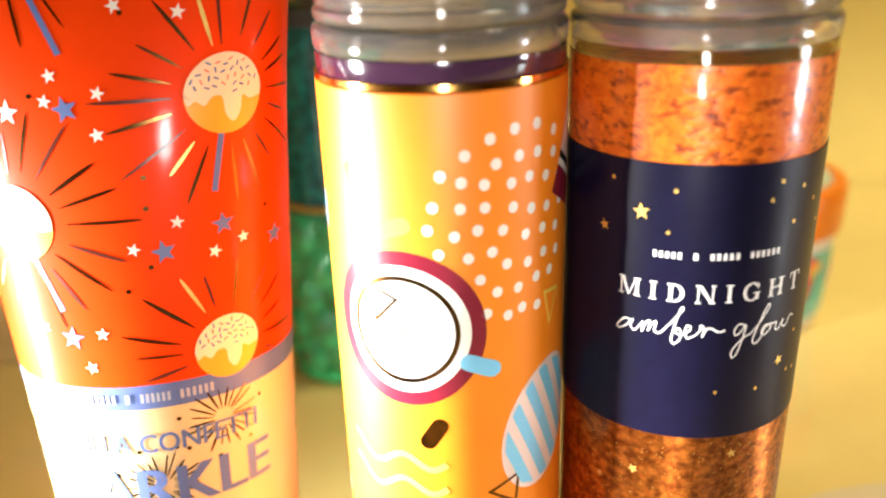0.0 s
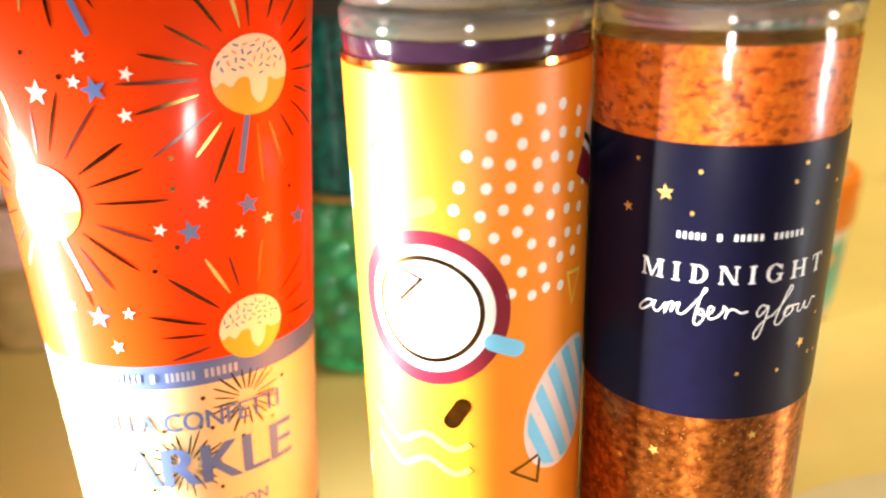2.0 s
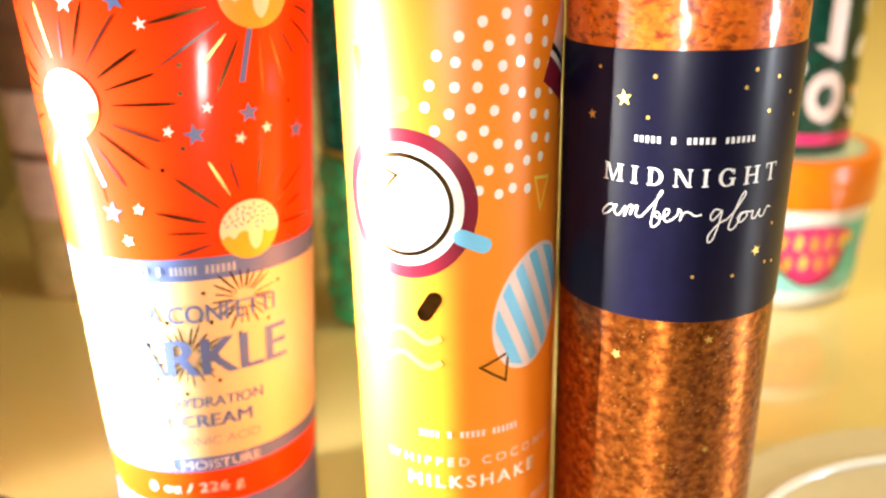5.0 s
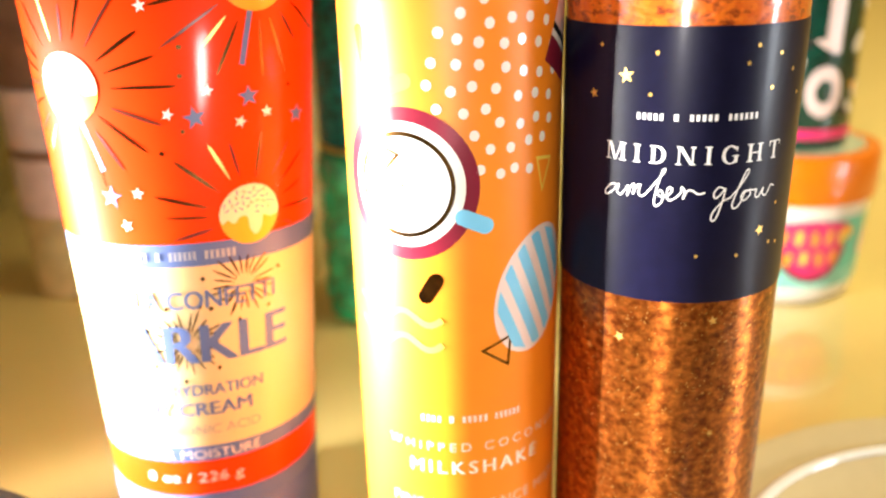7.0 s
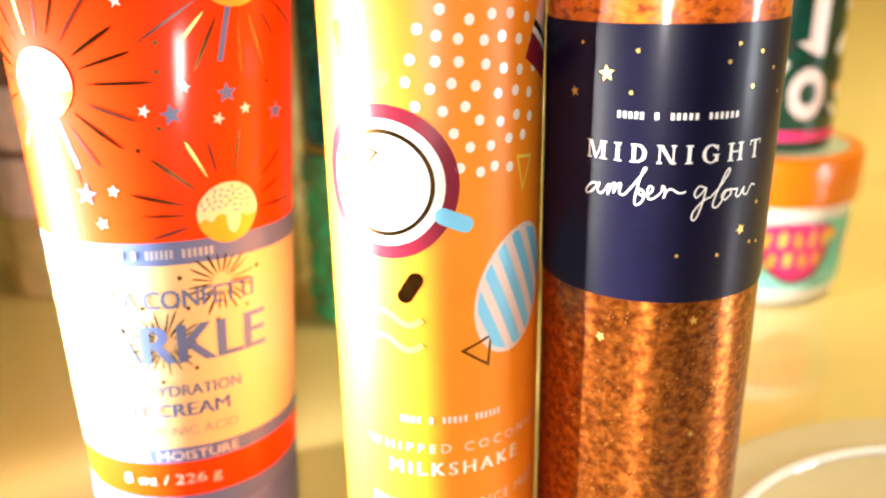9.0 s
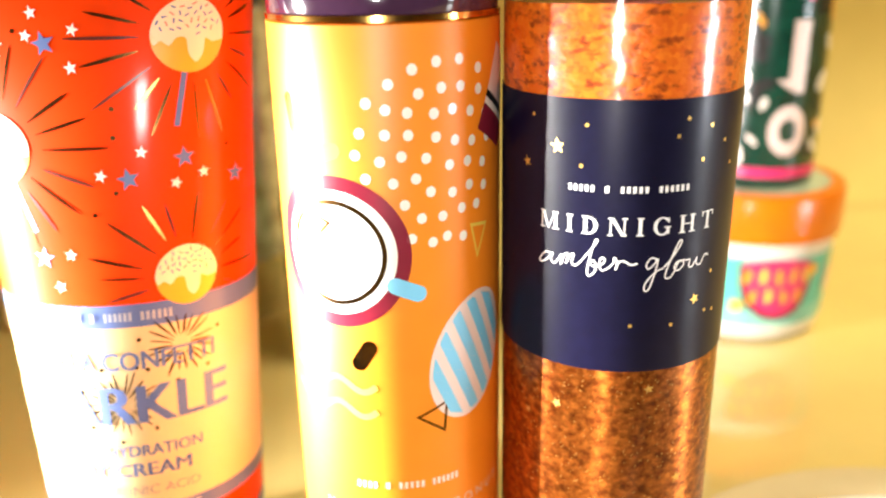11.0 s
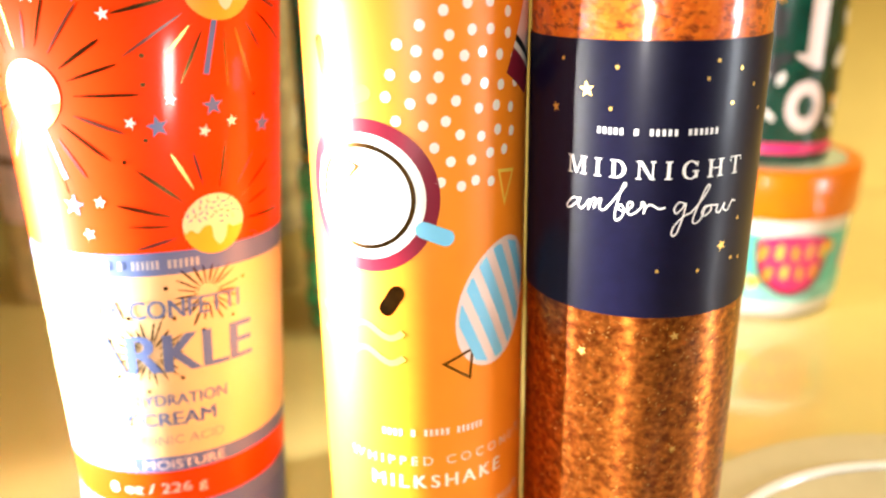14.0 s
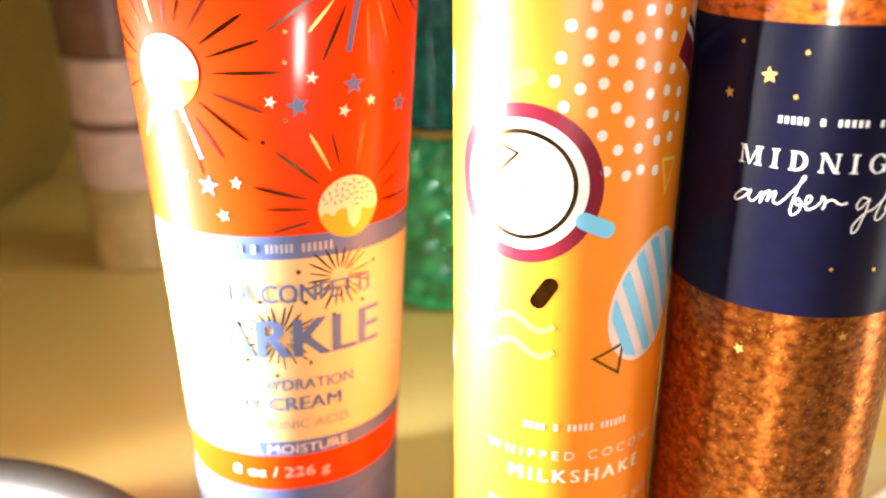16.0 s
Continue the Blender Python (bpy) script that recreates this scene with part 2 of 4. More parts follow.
def outline(*loops):
    bm = bmesh.new()
    for k, loop in enumerate(loops):
        f = bm.faces.new([bm.verts.new((x, y, (k % 7) * 8e-6)) for x, y in loop])
        f.normal_update()
        if f.normal.z < 0:
            f.normal_flip()
    bmesh.ops.triangulate(bm, faces=[f for f in bm.faces if len(f.verts) > 4])
    return bm


def turned(pts, deg, dx=0.0, dy=0.0):
    c, s = math.cos(radians(deg)), math.sin(radians(deg))
    return [(dx + x * c - y * s, dy + x * s + y * c) for x, y in pts]


def oval(a, b, n=40, deg=0.0, dx=0.0, dy=0.0):
    return turned([(a * math.cos(2 * math.pi * k / n), b * math.sin(2 * math.pi * k / n)) for k in range(n)], deg, dx, dy)


def ring_bm(r0, r1, n=56, sx=1.0):
    bm = bmesh.new()
    inner = [bm.verts.new((sx * r0 * math.cos(2 * math.pi * k / n), r0 * math.sin(2 * math.pi * k / n), 0)) for k in range(n)]
    outer = [bm.verts.new((sx * r1 * math.cos(2 * math.pi * k / n), r1 * math.sin(2 * math.pi * k / n), 0)) for k in range(n)]
    for k in range(n):
        bm.faces.new((inner[k], outer[k], outer[(k + 1) % n], inner[(k + 1) % n]))
    return bm


def star(r, deg=0.0, inner=0.42):
    return turned([((r if k % 2 == 0 else r * inner) * math.sin(math.pi * k / 5), (r if k % 2 == 0 else r * inner) * math.cos(math.pi * k / 5)) for k in range(10)], deg)


def capsule(length, width, deg):
    h, r = length / 2 - width / 2, width / 2
    pts = [(h + r * math.cos(a), r * math.sin(a)) for a in [math.pi * (k / 8 - 0.5) for k in range(9)]]
    pts += [(-h + r * math.cos(a), r * math.sin(a)) for a in [math.pi * (k / 8 + 0.5) for k in range(9)]]
    return turned(pts, deg)


def smooth_line(points, n=5):
    """A soft line through the points."""
    out = []
    for i in range(len(points) - 1):
        p0, p1, p2, p3 = points[max(0, i - 1)], points[i], points[i + 1], points[min(len(points) - 1, i + 2)]
        for k in range(n):
            t = k / n
            out.append(tuple(0.5 * (2 * b + (c - a) * t + (2 * a - 5 * b + 4 * c - d) * t * t + (3 * b - a - 3 * c + d) * t ** 3) for a, b, c, d in zip(p0, p1, p2, p3)))
    return out + [points[-1]]


def strip(points, width):
    """A ribbon of even width along a line of points; where it crosses itself the later part lies on top."""
    bm = bmesh.new()
    pairs = []
    for i, (x, y) in enumerate(points):
        x0, y0 = points[max(0, i - 1)]
        x1, y1 = points[min(len(points) - 1, i + 1)]
        d = math.hypot(x1 - x0, y1 - y0) or 1.0
        nx, ny = -(y1 - y0) / d * width / 2, (x1 - x0) / d * width / 2
        h = i * 1.2e-6
        pairs.append((bm.verts.new((x + nx, y + ny, h)), bm.verts.new((x - nx, y - ny, h))))
    for (a, b), (c, d) in zip(pairs, pairs[1:]):
        bm.faces.new((b, d, c, a))
    return bm


def serif_letter(ch):
    """Flat outlines of a roman capital, one unit high, and its width."""
    def slab(x0, x1, y0, y1):
        return [(x0, y0), (x1, y0), (x1, y1), (x0, y1)]

    def stem(x, w):
        return [slab(x - w / 2, x + w / 2, 0, 1), slab(x - w / 2 - 0.1, x + w / 2 + 0.1, 0, 0.075), slab(x - w / 2 - 0.1, x + w / 2 + 0.1, 0.925, 1)]

    def arc(cx, cy, rx, ry, a0, a1, thick, thin, n=14):
        quads, pts = [], []
        for k in range(n + 1):
            a = radians(a0 + (a1 - a0) * k / n)
            w = thin + (thick - thin) * abs(math.cos(a))
            pts.append(((cx + rx * math.cos(a), cy + ry * math.sin(a)), (cx + (rx - w) * math.cos(a), cy + (ry - w) * math.sin(a))))
        for (a, b), (c, d) in zip(pts, pts[1:]):
            quads.append([a, c, d, b])
        return quads

    if ch == "M":
        return stem(0.15, 0.09) + stem(1.0, 0.19) + [[(0.12, 1.0), (0.32, 1.0), (0.62, 0.0), (0.52, 0.0)], [(0.52, 0.0), (0.60, 0.0), (0.98, 1.0), (0.90, 1.0)]], 1.15
    if ch == "I":
        return stem(0.2, 0.19), 0.4
    if ch == "D":
        return stem(0.2, 0.19) + arc(0.35, 0.5, 0.5, 0.5, -90, 90, 0.2, 0.075) + [slab(0.2, 0.36, 0, 0.075), slab(0.2, 0.36, 0.925, 1)], 0.9
    if ch == "N":
        return stem(0.15, 0.08) + stem(0.85, 0.08) + [[(0.08, 1.0), (0.3, 1.0), (0.9, 0.0), (0.72, 0.0)]], 1.0
    if ch == "G":
        return arc(0.5, 0.5, 0.48, 0.52, 45, 330, 0.2, 0.075, 24) + [slab(0.72, 0.91, 0.06, 0.42), slab(0.6, 0.98, 0.40, 0.475), slab(0.80, 0.88, 0.68, 0.96)], 1.0
    if ch == "H":
        return stem(0.2, 0.19) + stem(0.82, 0.19) + [slab(0.25, 0.75, 0.47, 0.545)], 1.02
    return [slab(0.33, 0.52, 0, 1), slab(0.22, 0.63, 0, 0.075), slab(0.0, 0.85, 0.925, 1), slab(0.0, 0.07, 0.72, 1), slab(0.78, 0.85, 0.72, 1)], 0.85


def frame_triangle(p0, p1, p2, width):
    """A hollow triangle."""
    cx, cy = (p0[0] + p1[0] + p2[0]) / 3, (p0[1] + p1[1] + p2[1]) / 3
    pts = [p0, p1, p2]
    inn = [(cx + (x - cx) * (1 - width), cy + (y - cy) * (1 - width)) for x, y in pts]
    return [[pts[k], pts[(k + 1) % 3], inn[(k + 1) % 3], inn[k]] for k in range(3)]


def words(text, width, height, shear=0.0, spacing=1.0, bold=0.0):
    """Lettering as a flat mesh, centred, of the given width and capital height."""
    cu = bpy.data.curves.new("lettering", "FONT")
    cu.body, cu.shear, cu.space_character = text, shear, spacing
    cu.resolution_u = 3
    ob = bpy.data.objects.new("lettering", cu)
    scene.collection.objects.link(ob)
    bpy.context.view_layer.update()
    me = bpy.data.meshes.new_from_object(ob.evaluated_get(bpy.context.evaluated_depsgraph_get()))
    bpy.data.objects.remove(ob)
    bpy.data.curves.remove(cu)
    bm = bmesh.new()
    bm.from_mesh(me)
    bpy.data.meshes.remove(me)
    x0, x1 = min(v.co.x for v in bm.verts), max(v.co.x for v in bm.verts)
    cap = 0.7
    for v in bm.verts:
        v.co = Vector(((v.co.x - (x0 + x1) / 2) * width / (x1 - x0), (v.co.y - cap / 2) * height / cap, 0))
    if bold:
        twin = bmesh.ops.duplicate(bm, geom=bm.verts[:] + bm.edges[:] + bm.faces[:])["geom"]
        for v in twin:
            if isinstance(v, bmesh.types.BMVert):
                v.co += Vector((bold * height, 0, 1.2e-5))
    return bm


def bars(lengths, height, gap, pitch=0.0012):
    """Plain bars, about one a letter, in place of words that are not lettered."""
    total = sum(lengths) + gap * (len(lengths) - 1)
    x, loops = -total / 2, []
    for w in lengths:
        n = max(1, round(w / pitch))
        for k in range(n):
            a, b = x + w * k / n, x + w * (k + 0.58) / n
            loops.append([(a, -height / 2), (b, -height / 2), (b, height / 2), (a, height / 2)])
        x += w + gap
    return outline(*loops)


# ---- the vanity top and the room round it ----
def build_room():
    top = part("counter", box(-0.305, 0.62, -0.24, 0.50, -0.03, 0.0, 0.006), MARBLE, None)
    tagged(top, "glossy cream cultured marble vanity top", "counter", kind="structure")
    # backsplash with a wide rounded cove at its foot
    prof = [(0.50, 0.0), (0.362, 0.0)]
    prof += [(0.362 + 0.12 * math.sin(a), 0.12 - 0.12 * math.cos(a)) for a in [math.pi / 2 * k / 20 for k in range(1, 21)]]
    prof += [(0.482, 0.70), (0.484, 0.704), (0.488, 0.706), (0.50, 0.706)]
    bm = bmesh.new()
    a = [bm.verts.new((-0.305, y, z + 0.0005)) for y, z in prof]
    b = [bm.verts.new((0.62, y, z + 0.0005)) for y, z in prof]
    n = len(prof)
    for k in range(n):
        bm.faces.new((a[k], a[(k + 1) % n], b[(k + 1) % n], b[k]))
    bm.faces.new(a)
    bm.faces.new(b)
    bmesh.ops.recalc_face_normals(bm, faces=bm.faces)
    tagged(part("backsplash", smooth(bm, 50), MARBLE, None), "cream cultured marble backsplash with coved foot", "backsplash", kind="structure")
    tagged(part("wall_back", box(-0.42, 1.0, 0.50, 0.60, -0.9, 1.5), WALL, None), "cream yellow painted wall behind the vanity", "wall", kind="structure")
    # darker than wall_back only to carry the shade on this side
    tagged(part("wall_side", box(-0.42, -0.305, -1.6, 0.50, -0.9, 1.5), WALL_SHADED, None), "wall beside the vanity, its shade put into a darker paint colour", "wall", kind="structure")
    tagged(part("wall_far_side", box(0.9, 1.0, -1.6, 0.50, -0.9, 1.5), WALL, None), "cream painted wall", "wall", kind="structure")
    # out of view; takes the same darkened wall colour
    tagged(part("wall_front", box(-0.42, 1.0, -1.7, -1.6, -0.9, 1.5), WALL_SHADED, None), "unseen wall across the room in the shaded wall colour", "wall", kind="structure")
    tagged(part("floor", box(-0.42, 1.0, -1.7, 0.6, -1.0, -0.9), GRAPHITE, None), "dark floor below the vanity", "floor", kind="structure")
    tagged(part("ceiling", box(-0.42, 1.0, -1.7, 0.6, 1.5, 1.6), PLASTER, None), "white plaster ceiling", "ceiling", kind="structure")
    tagged(part("cabinet_front", box(-0.304, 0.6, -0.22, 0.49, -0.9, -0.031), PLASTER, None), "pale vanity cabinet below the counter", "cabinet", kind="structure")


# ---- the mist bottles ----
R = 0.0245


def bottle_top(ob, cx, cy, z, R=R):
    """Clear shoulder, groove, pump and overcap above the height z."""
    outer = [(R - 0.0004, z), (R - 0.0001, z + 0.0008), (R - 0.0001, z + 0.0036), (R - 0.0007, z + 0.0045), (R - 0.0020, z + 0.0049), (0.0185, z + 0.0058), (0.0125, z + 0.0085), (0.0105, z + 0.0095), (0.0105, z + 0.0120), (0.0112, z + 0.0126), (0.0105, z + 0.0132), (0.0105, z + 0.0150), (0.0112, z + 0.0156), (0.0105, z + 0.0162), (0.0105, z + 0.019)]
    inner = [(0.0092, z + 0.019), (0.0092, z + 0.0092), (0.0115, z + 0.0076), (0.0175, z + 0.0047), (R - 0.0024, z + 0.0038), (R - 0.0014, z + 0.0032), (R - 0.0014, z)]
    shoulder = outer + inner + outer[:1]
    part("shoulder", lathe(shoulder, cx, cy), CLEAR, ob, "clear plastic shoulder")
    o = R - 0.0006
    cap = [(o - 0.0016, z + 0.0052), (o - 0.0004, z + 0.0052), (o, z + 0.0058), (o, z + 0.0072), (o - 0.0006, z + 0.0078)]
    for k in range(3):
        h = z + 0.0082 + 0.0030 * k
        cap += [(o - 0.0006, h), (o - 0.0001, h + 0.0006), (o - 0.0001, h + 0.0016), (o - 0.0006, h + 0.0022)]
    cap += [(o - 0.0002, z + 0.0180), (o - 0.0002, z + 0.047), (o - 0.002, z + 0.050), (0.0, z + 0.0505), (0.0, z + 0.0485), (o - 0.003, z + 0.048), (o - 0.0018, z + 0.0465), (o - 0.0018, z + 0.0160), (o - 0.0023, z + 0.0140), (o - 0.0017, z + 0.0120), (o - 0.0023, z + 0.0095), (o - 0.0016, z + 0.0052)]
    part("cap", lathe(cap, cx, cy), CLEAR_CAP, ob, "clear ridged plastic overcap")
    part("collar", lathe([(0.0, z + 0.0192), (0.0118, z + 0.0192), (0.0118, z + 0.029), (0.0105, z + 0.030), (0.0, z + 0.030)], cx, cy, 48), GOLD, ob, "gold pump collar")
    part("pump", lathe([(0.0, z + 0.0302), (0.0075, z + 0.0302), (0.0075, z + 0.040), (0.006, z + 0.042), (0.0, z + 0.042)], cx, cy, 48), CAP_WHITE, ob, "white spray head")


def sleeve(cx, cy, r, z0, z1, edge=0.0003):
    return lathe([(r - 0.001, z0), (r, z0 + edge), (r, z1 - edge), (r - 0.001, z1), (r - 0.001, z0)], cx, cy, 128)


def orange_bottle():
    ob = thing("fragrance_mist_bottle", "orange mist bottle printed with a milkshake cup, clear cap", "bottle", "mist bottles")
    skin = cylinder_skin(0, 0, R)
    part("base", lathe([(0, 0.0), (R - 0.004, 0.0), (R - 0.0012, 0.0012), (R - 0.0006, 0.004), (R - 0.0012, 0.0058), (0, 0.0058)]), CLEAR, ob, "clear plastic base")
    part("label", lathe([(0, 0.006), (R - 0.0008, 0.006), (R, 0.0068), (R, 0.1592), (R - 0.0002, 0.1594), (0, 0.1594)], seg=160), ORANGE, ob, "glossy orange sleeve label")
    part("gold_band", sleeve(0, 0, R + 0.00005, 0.1594, 0.1611), BAND_GOLD, ob, "gold foil band")
    part("liquid", lathe([(0, 0.1597), (R - 0.0012, 0.1597), (R - 0.0003, 0.1612), (R - 0.0003, 0.1645), (0, 0.1645)]), DARK_LIQUID, ob, "dark plum liquid")
    bottle_top(ob, 0, 0, 0.1648)

    def p(name, bm, mat, deg, z, lift=0.00012, label="", under=None):
        return part(name, bend_on(bm, skin(deg, z), lift), mat, under or ob, label)

    # the cup seen from above
    p("cup_print", ring_bm(0.0134, 0.0163), MAROON, -27.0, 0.1143, label="maroon cup rim print")
    p("cup_print", ring_bm(0.0113, 0.0134), CREAM_INK, -27.0, 0.1143)
    p("cup_print", ring_bm(0.0103, 0.0113), BRONZE, -27.0, 0.1143)
    p("cup_print", ring_bm(0.0004, 0.0103), CREAM_INK, -27.0, 0.1143)
    p("triangle", outline(*frame_triangle((-0.004, 0.0042), (0.0042, 0.0012), (-0.0012, -0.0045), 0.26)), BRONZE, -37.5, 0.1196, 0.0002)
    p("handle_print", outline(capsule(0.0086, 0.0036, -24)), SKY_INK, 8.2, 0.1067, 0.0003, "sky blue cup handle print")
    for y0, y1, mat in ((-0.0085, -0.0030, MAROON), (-0.0030, -0.0016, CREAM_INK), (-0.0016, -0.0002, BLACK), (-0.0002, 0.0100, PINK_INK)):
        w0, w1 = 0.0052 + 0.08 * (y0 + 0.0085), 0.0052 + 0.08 * (y1 + 0.0085)
        p("side_cup_print", outline(turned([(-w0, y0), (w0, y0), (w1, y1), (-w1, y1)], -32)), mat, 70.0, 0.1425, 0.0002)
    p("cup_print", ring_bm(0.010, 0.012, 40, 0.8), BRONZE, -101.0, 0.0665)
    p("cup_print", ring_bm(0.0003, 0.010, 40, 0.8), CREAM_INK, -101.0, 0.0665)
    # sprinkles
    p("sprinkle", outline(capsule(0.0078, 0.0033, 18)), YELLOW_INK, -29.4, 0.1349)
    p("sprinkle", outline(capsule(0.0084, 0.0024, -78)), COPPER, -49.2, 0.1421)
    p("sprinkle", outline(capsule(0.0078, 0.0034, 58)), BRONZE, -14.3, 0.0917)
    p("sprinkle", outline(capsule(0.0085, 0.0036, 80)), SKY_INK, -83.0, 0.1335)
    # wavy lines
    for z in (0.0850, 0.0790):
        line = [(-0.0115 + 0.023 * k / 44, 0.0017 * math.sin(2 * math.pi * (k / 44 * 1.75 + 0.2)) - 0.0008 * math.sin(math.pi * k / 44)) for k in range(45)]
        p("wavy_line", strip(line, 0.0015), YELLOW_INK, -35.8, z)
    # striped egg
    tilt = -20.0
    egg = p("egg_print", outline(oval(0.0106, 0.0150, 44, tilt)), PINK_INK, 44.0, 0.0886, 0.0001, "pale egg print with blue stripes")
    for k in range(-4, 5):
        x0, x1 = k * 0.0066 - 0.0018, k * 0.0066 + 0.0018
        rows = []
        for s in range(45):
            y = -0.0138 + 0.0276 * s / 44
            w = 0.0098 * math.sqrt(max(0.0, 1 - (y / 0.0141) ** 2))
            lean = 0.95 * y
            a, b = max(-w, x0 - lean), min(w, x1 - lean)
            if b - a > 0.00005:
                rows.append((a, b, y))
        quads = [turned([(a0, y0), (b0, y0), (b1, y1), (a1, y1)], tilt) for (a0, b0, y0), (a1, b1, y1) in zip(rows, rows[1:])]
        if quads:
            p("egg_stripe", outline(*quads), SKY_INK, 44.0, 0.0886, 0.0003, under=egg)
    p("triangle", outline(*frame_triangle((-0.0042, 0.0005), (0.0034, 0.0036), (0.0026, -0.0044), 0.26)), BRONZE, 20.0, 0.0762, 0.0003)
    p("triangle", outline(*frame_triangle((-0.0028, 0.0036), (0.0030, 0.0028), (-0.0006, -0.0048), 0.28)), YELLOW_INK, 49.6, 0.1150, 0.0002)
    # a spray of dots
    for row in (
        ((3.0, 0.1484), (13.8, 0.151), (25.3, 0.1522), (37.6, 0.1523), (49.9, 0.1501)),
        ((16.4, 0.1464), (27.6, 0.1472), (38.1, 0.1471), (50.0, 0.146)),
        ((-7.3, 0.1449), (1.3, 0.1436), (11.1, 0.1429), (23.6, 0.1424), (33.3, 0.1429), (44.0, 0.142), (55.0, 0.141)),
        ((-10.9, 0.1392), (0.6, 0.1388), (11.2, 0.1386), (24.4, 0.1378), (34.5, 0.1367), (45.0, 0.136), (57.0, 0.136)),
        ((-13.4, 0.1349), (-2.1, 0.1336), (7.8, 0.1345), (19.3, 0.1338), (31.2, 0.1319), (42.0, 0.132), (53.0, 0.131)),
        ((-9.0, 0.1302), (3.6, 0.1292), (14.2, 0.1299), (21.2, 0.127), (32.6, 0.1262), (43.0, 0.127), (54.0, 0.126)),
        ((8.6, 0.1247), (16.4, 0.1217), (27.1, 0.1216), (38.0, 0.1225), (48.0, 0.1225)),
        ((11.4, 0.1176), (21.6, 0.1164), (29.3, 0.1172), (38.7, 0.1164)),
    ):
        for deg, z in row:
            p("dot", outline(oval(0.00105, 0.00112, 14)), CREAM_INK, deg, z, 0.0001)
    # lettering
    p("lettering", bars((0.0052, 0.0016, 0.0062, 0.0068), 0.0017, 0.0014), PINK_INK, 6.0, 0.0597)
    p("lettering", words("WHIPPED COCONUT", 0.047, 0.0023, spacing=1.5), PINK_INK, 12.0, 0.0523)
    p("lettering", words("MILKSHAKE", 0.0322, 0.0034, spacing=1.35, bold=0.07), CREAM_INK, 8.0, 0.0468)
    p("lettering", words("FINE FRAGRANCE MIST", 0.046, 0.0026, spacing=1.15), PINK_INK, 12.0, 0.0362)
    return ob


def midnight_bottle():
    ob = thing("fragrance_mist_bottle", "copper glitter mist bottle with a navy label, clear cap", "bottle", "mist bottles")
    cx, cy, R = 0.0500, -0.0038, 0.0251
    skin = cylinder_skin(cx, cy, R)
    part("base", lathe([(0, 0.0), (R - 0.004, 0.0), (R - 0.0012, 0.0012), (R - 0.0006, 0.004), (R - 0.0012, 0.0058), (0, 0.0058)], cx, cy), CLEAR, ob, "clear plastic base")
    part("liquid", lathe([(0, 0.006), (R - 0.0010, 0.006), (R - 0.0002, 0.0068), (R - 0.0002, 0.1035), (0, 0.1035)], cx, cy, 128), GLITTER_LOW, ob, "copper liquid full of glitter")
    part("liquid", lathe([(0, 0.1036), (R - 0.0002, 0.1036), (R - 0.0002, 0.1622), (0, 0.1622)], cx, cy, 128), GLITTER_TOP, ob, "settled orange glitter layer")
    part("label", sleeve(cx, cy, R + 0.00005, 0.0887, 0.1452, 0.0001), NAVY, ob, "matte navy wrap label")
    part("seam", lathe([(R - 0.0012, 0.1624), (R - 0.0003, 0.1624), (R - 0.0003, 0.1645), (R - 0.0012, 0.1645), (R - 0.0012, 0.1624)], cx, cy), PALE_LIQUID, ob, "clear liquid line")
    bottle_top(ob, cx, cy, 0.1648, R)

    def p(name, bm, mat, deg, z, lift=0.0002, label=""):
        return part(name, bend_on(bm, skin(deg + 1.3, z), lift), mat, ob, label)

    for k in range(18):
        a, q = radians(-40 + 80 * k / 17 + 3 * math.sin(5 * k)), 0.00022 + 0.00013 * (k * 7 % 5) / 4
        h = 0.1652 + 0.0016 * (k * 5 % 7) / 6
        bm = bmesh.new()
        bmesh.ops.create_icosphere(bm, subdivisions=2, radius=q, matrix=Matrix.Translation((cx + (R - 0.00005) * math.sin(a), cy - (R - 0.00005) * math.cos(a), h)))
        part("droplet", smooth(bm), CLEAR, ob)
    for deg, z, r, turn in ((-41.6, 0.1356, 0.0017, 8), (-59.1, 0.1314, 0.0012, 15), (28.1, 0.1036, 0.0013, 20)):
        p("star", outline(star(r, turn)), GOLD, deg, z, label="gold foil star")
    for deg, z, r, turn in ((6.4, 0.0845, 0.0012, 12), (-38.3, 0.0792, 0.0013, 30), (26.2, 0.0608, 0.0014, 5), (10.5, 0.0566, 0.0010, 25), (-55.8, 0.0747, 0.0010, 40)):
        p("star", outline(star(r, turn)), GOLD, deg, z, 0.00015)
    rnd = random.Random(11)
    bm = bmesh.new()
    for k in range(1500):
        deg, z = rnd.uniform(-100, 100), rnd.uniform(0.008, 0.088)
        q = rnd.uniform(0.00010, 0.00024) * (1.9 if k % 23 == 0 else 1.0)
        long, tip, tilt = rnd.uniform(1.0, 2.6), radians(rnd.uniform(20, 70)), rnd.uniform(-0.5, 0.5)
        at, c, n = skin(deg, z), math.cos(tip), math.sin(tip)
        quad = [(-q * long, 0), (0, -q * 0.7), (q * long, 0), (0, q * 0.7)]
        bm.faces.new([bm.verts.new(at(a * c - b * n, a * n + b * c, 0.00018 + tilt * 0.5 * a)) for a, b in quad])
    tagged(part("glitter", bm, FLECK, ob), "gold glitter flecks", kind="stuff")
    for deg, z in ((-27.9, 0.1402), (-29.9, 0.1322), (16.4, 0.1413), (29.8, 0.1395), (12.0, 0.138), (25.8, 0.133), (-55.2, 0.1412), (38.4, 0.1087), (15.2, 0.0989), (-4.7, 0.0993), (36.0, 0.1002), (42.7, 0.0996), (40.0, 0.1360), (47.0, 0.1310)):
        p("dot", outline(oval(0.0004, 0.00042, 10)), GOLD, deg, z)
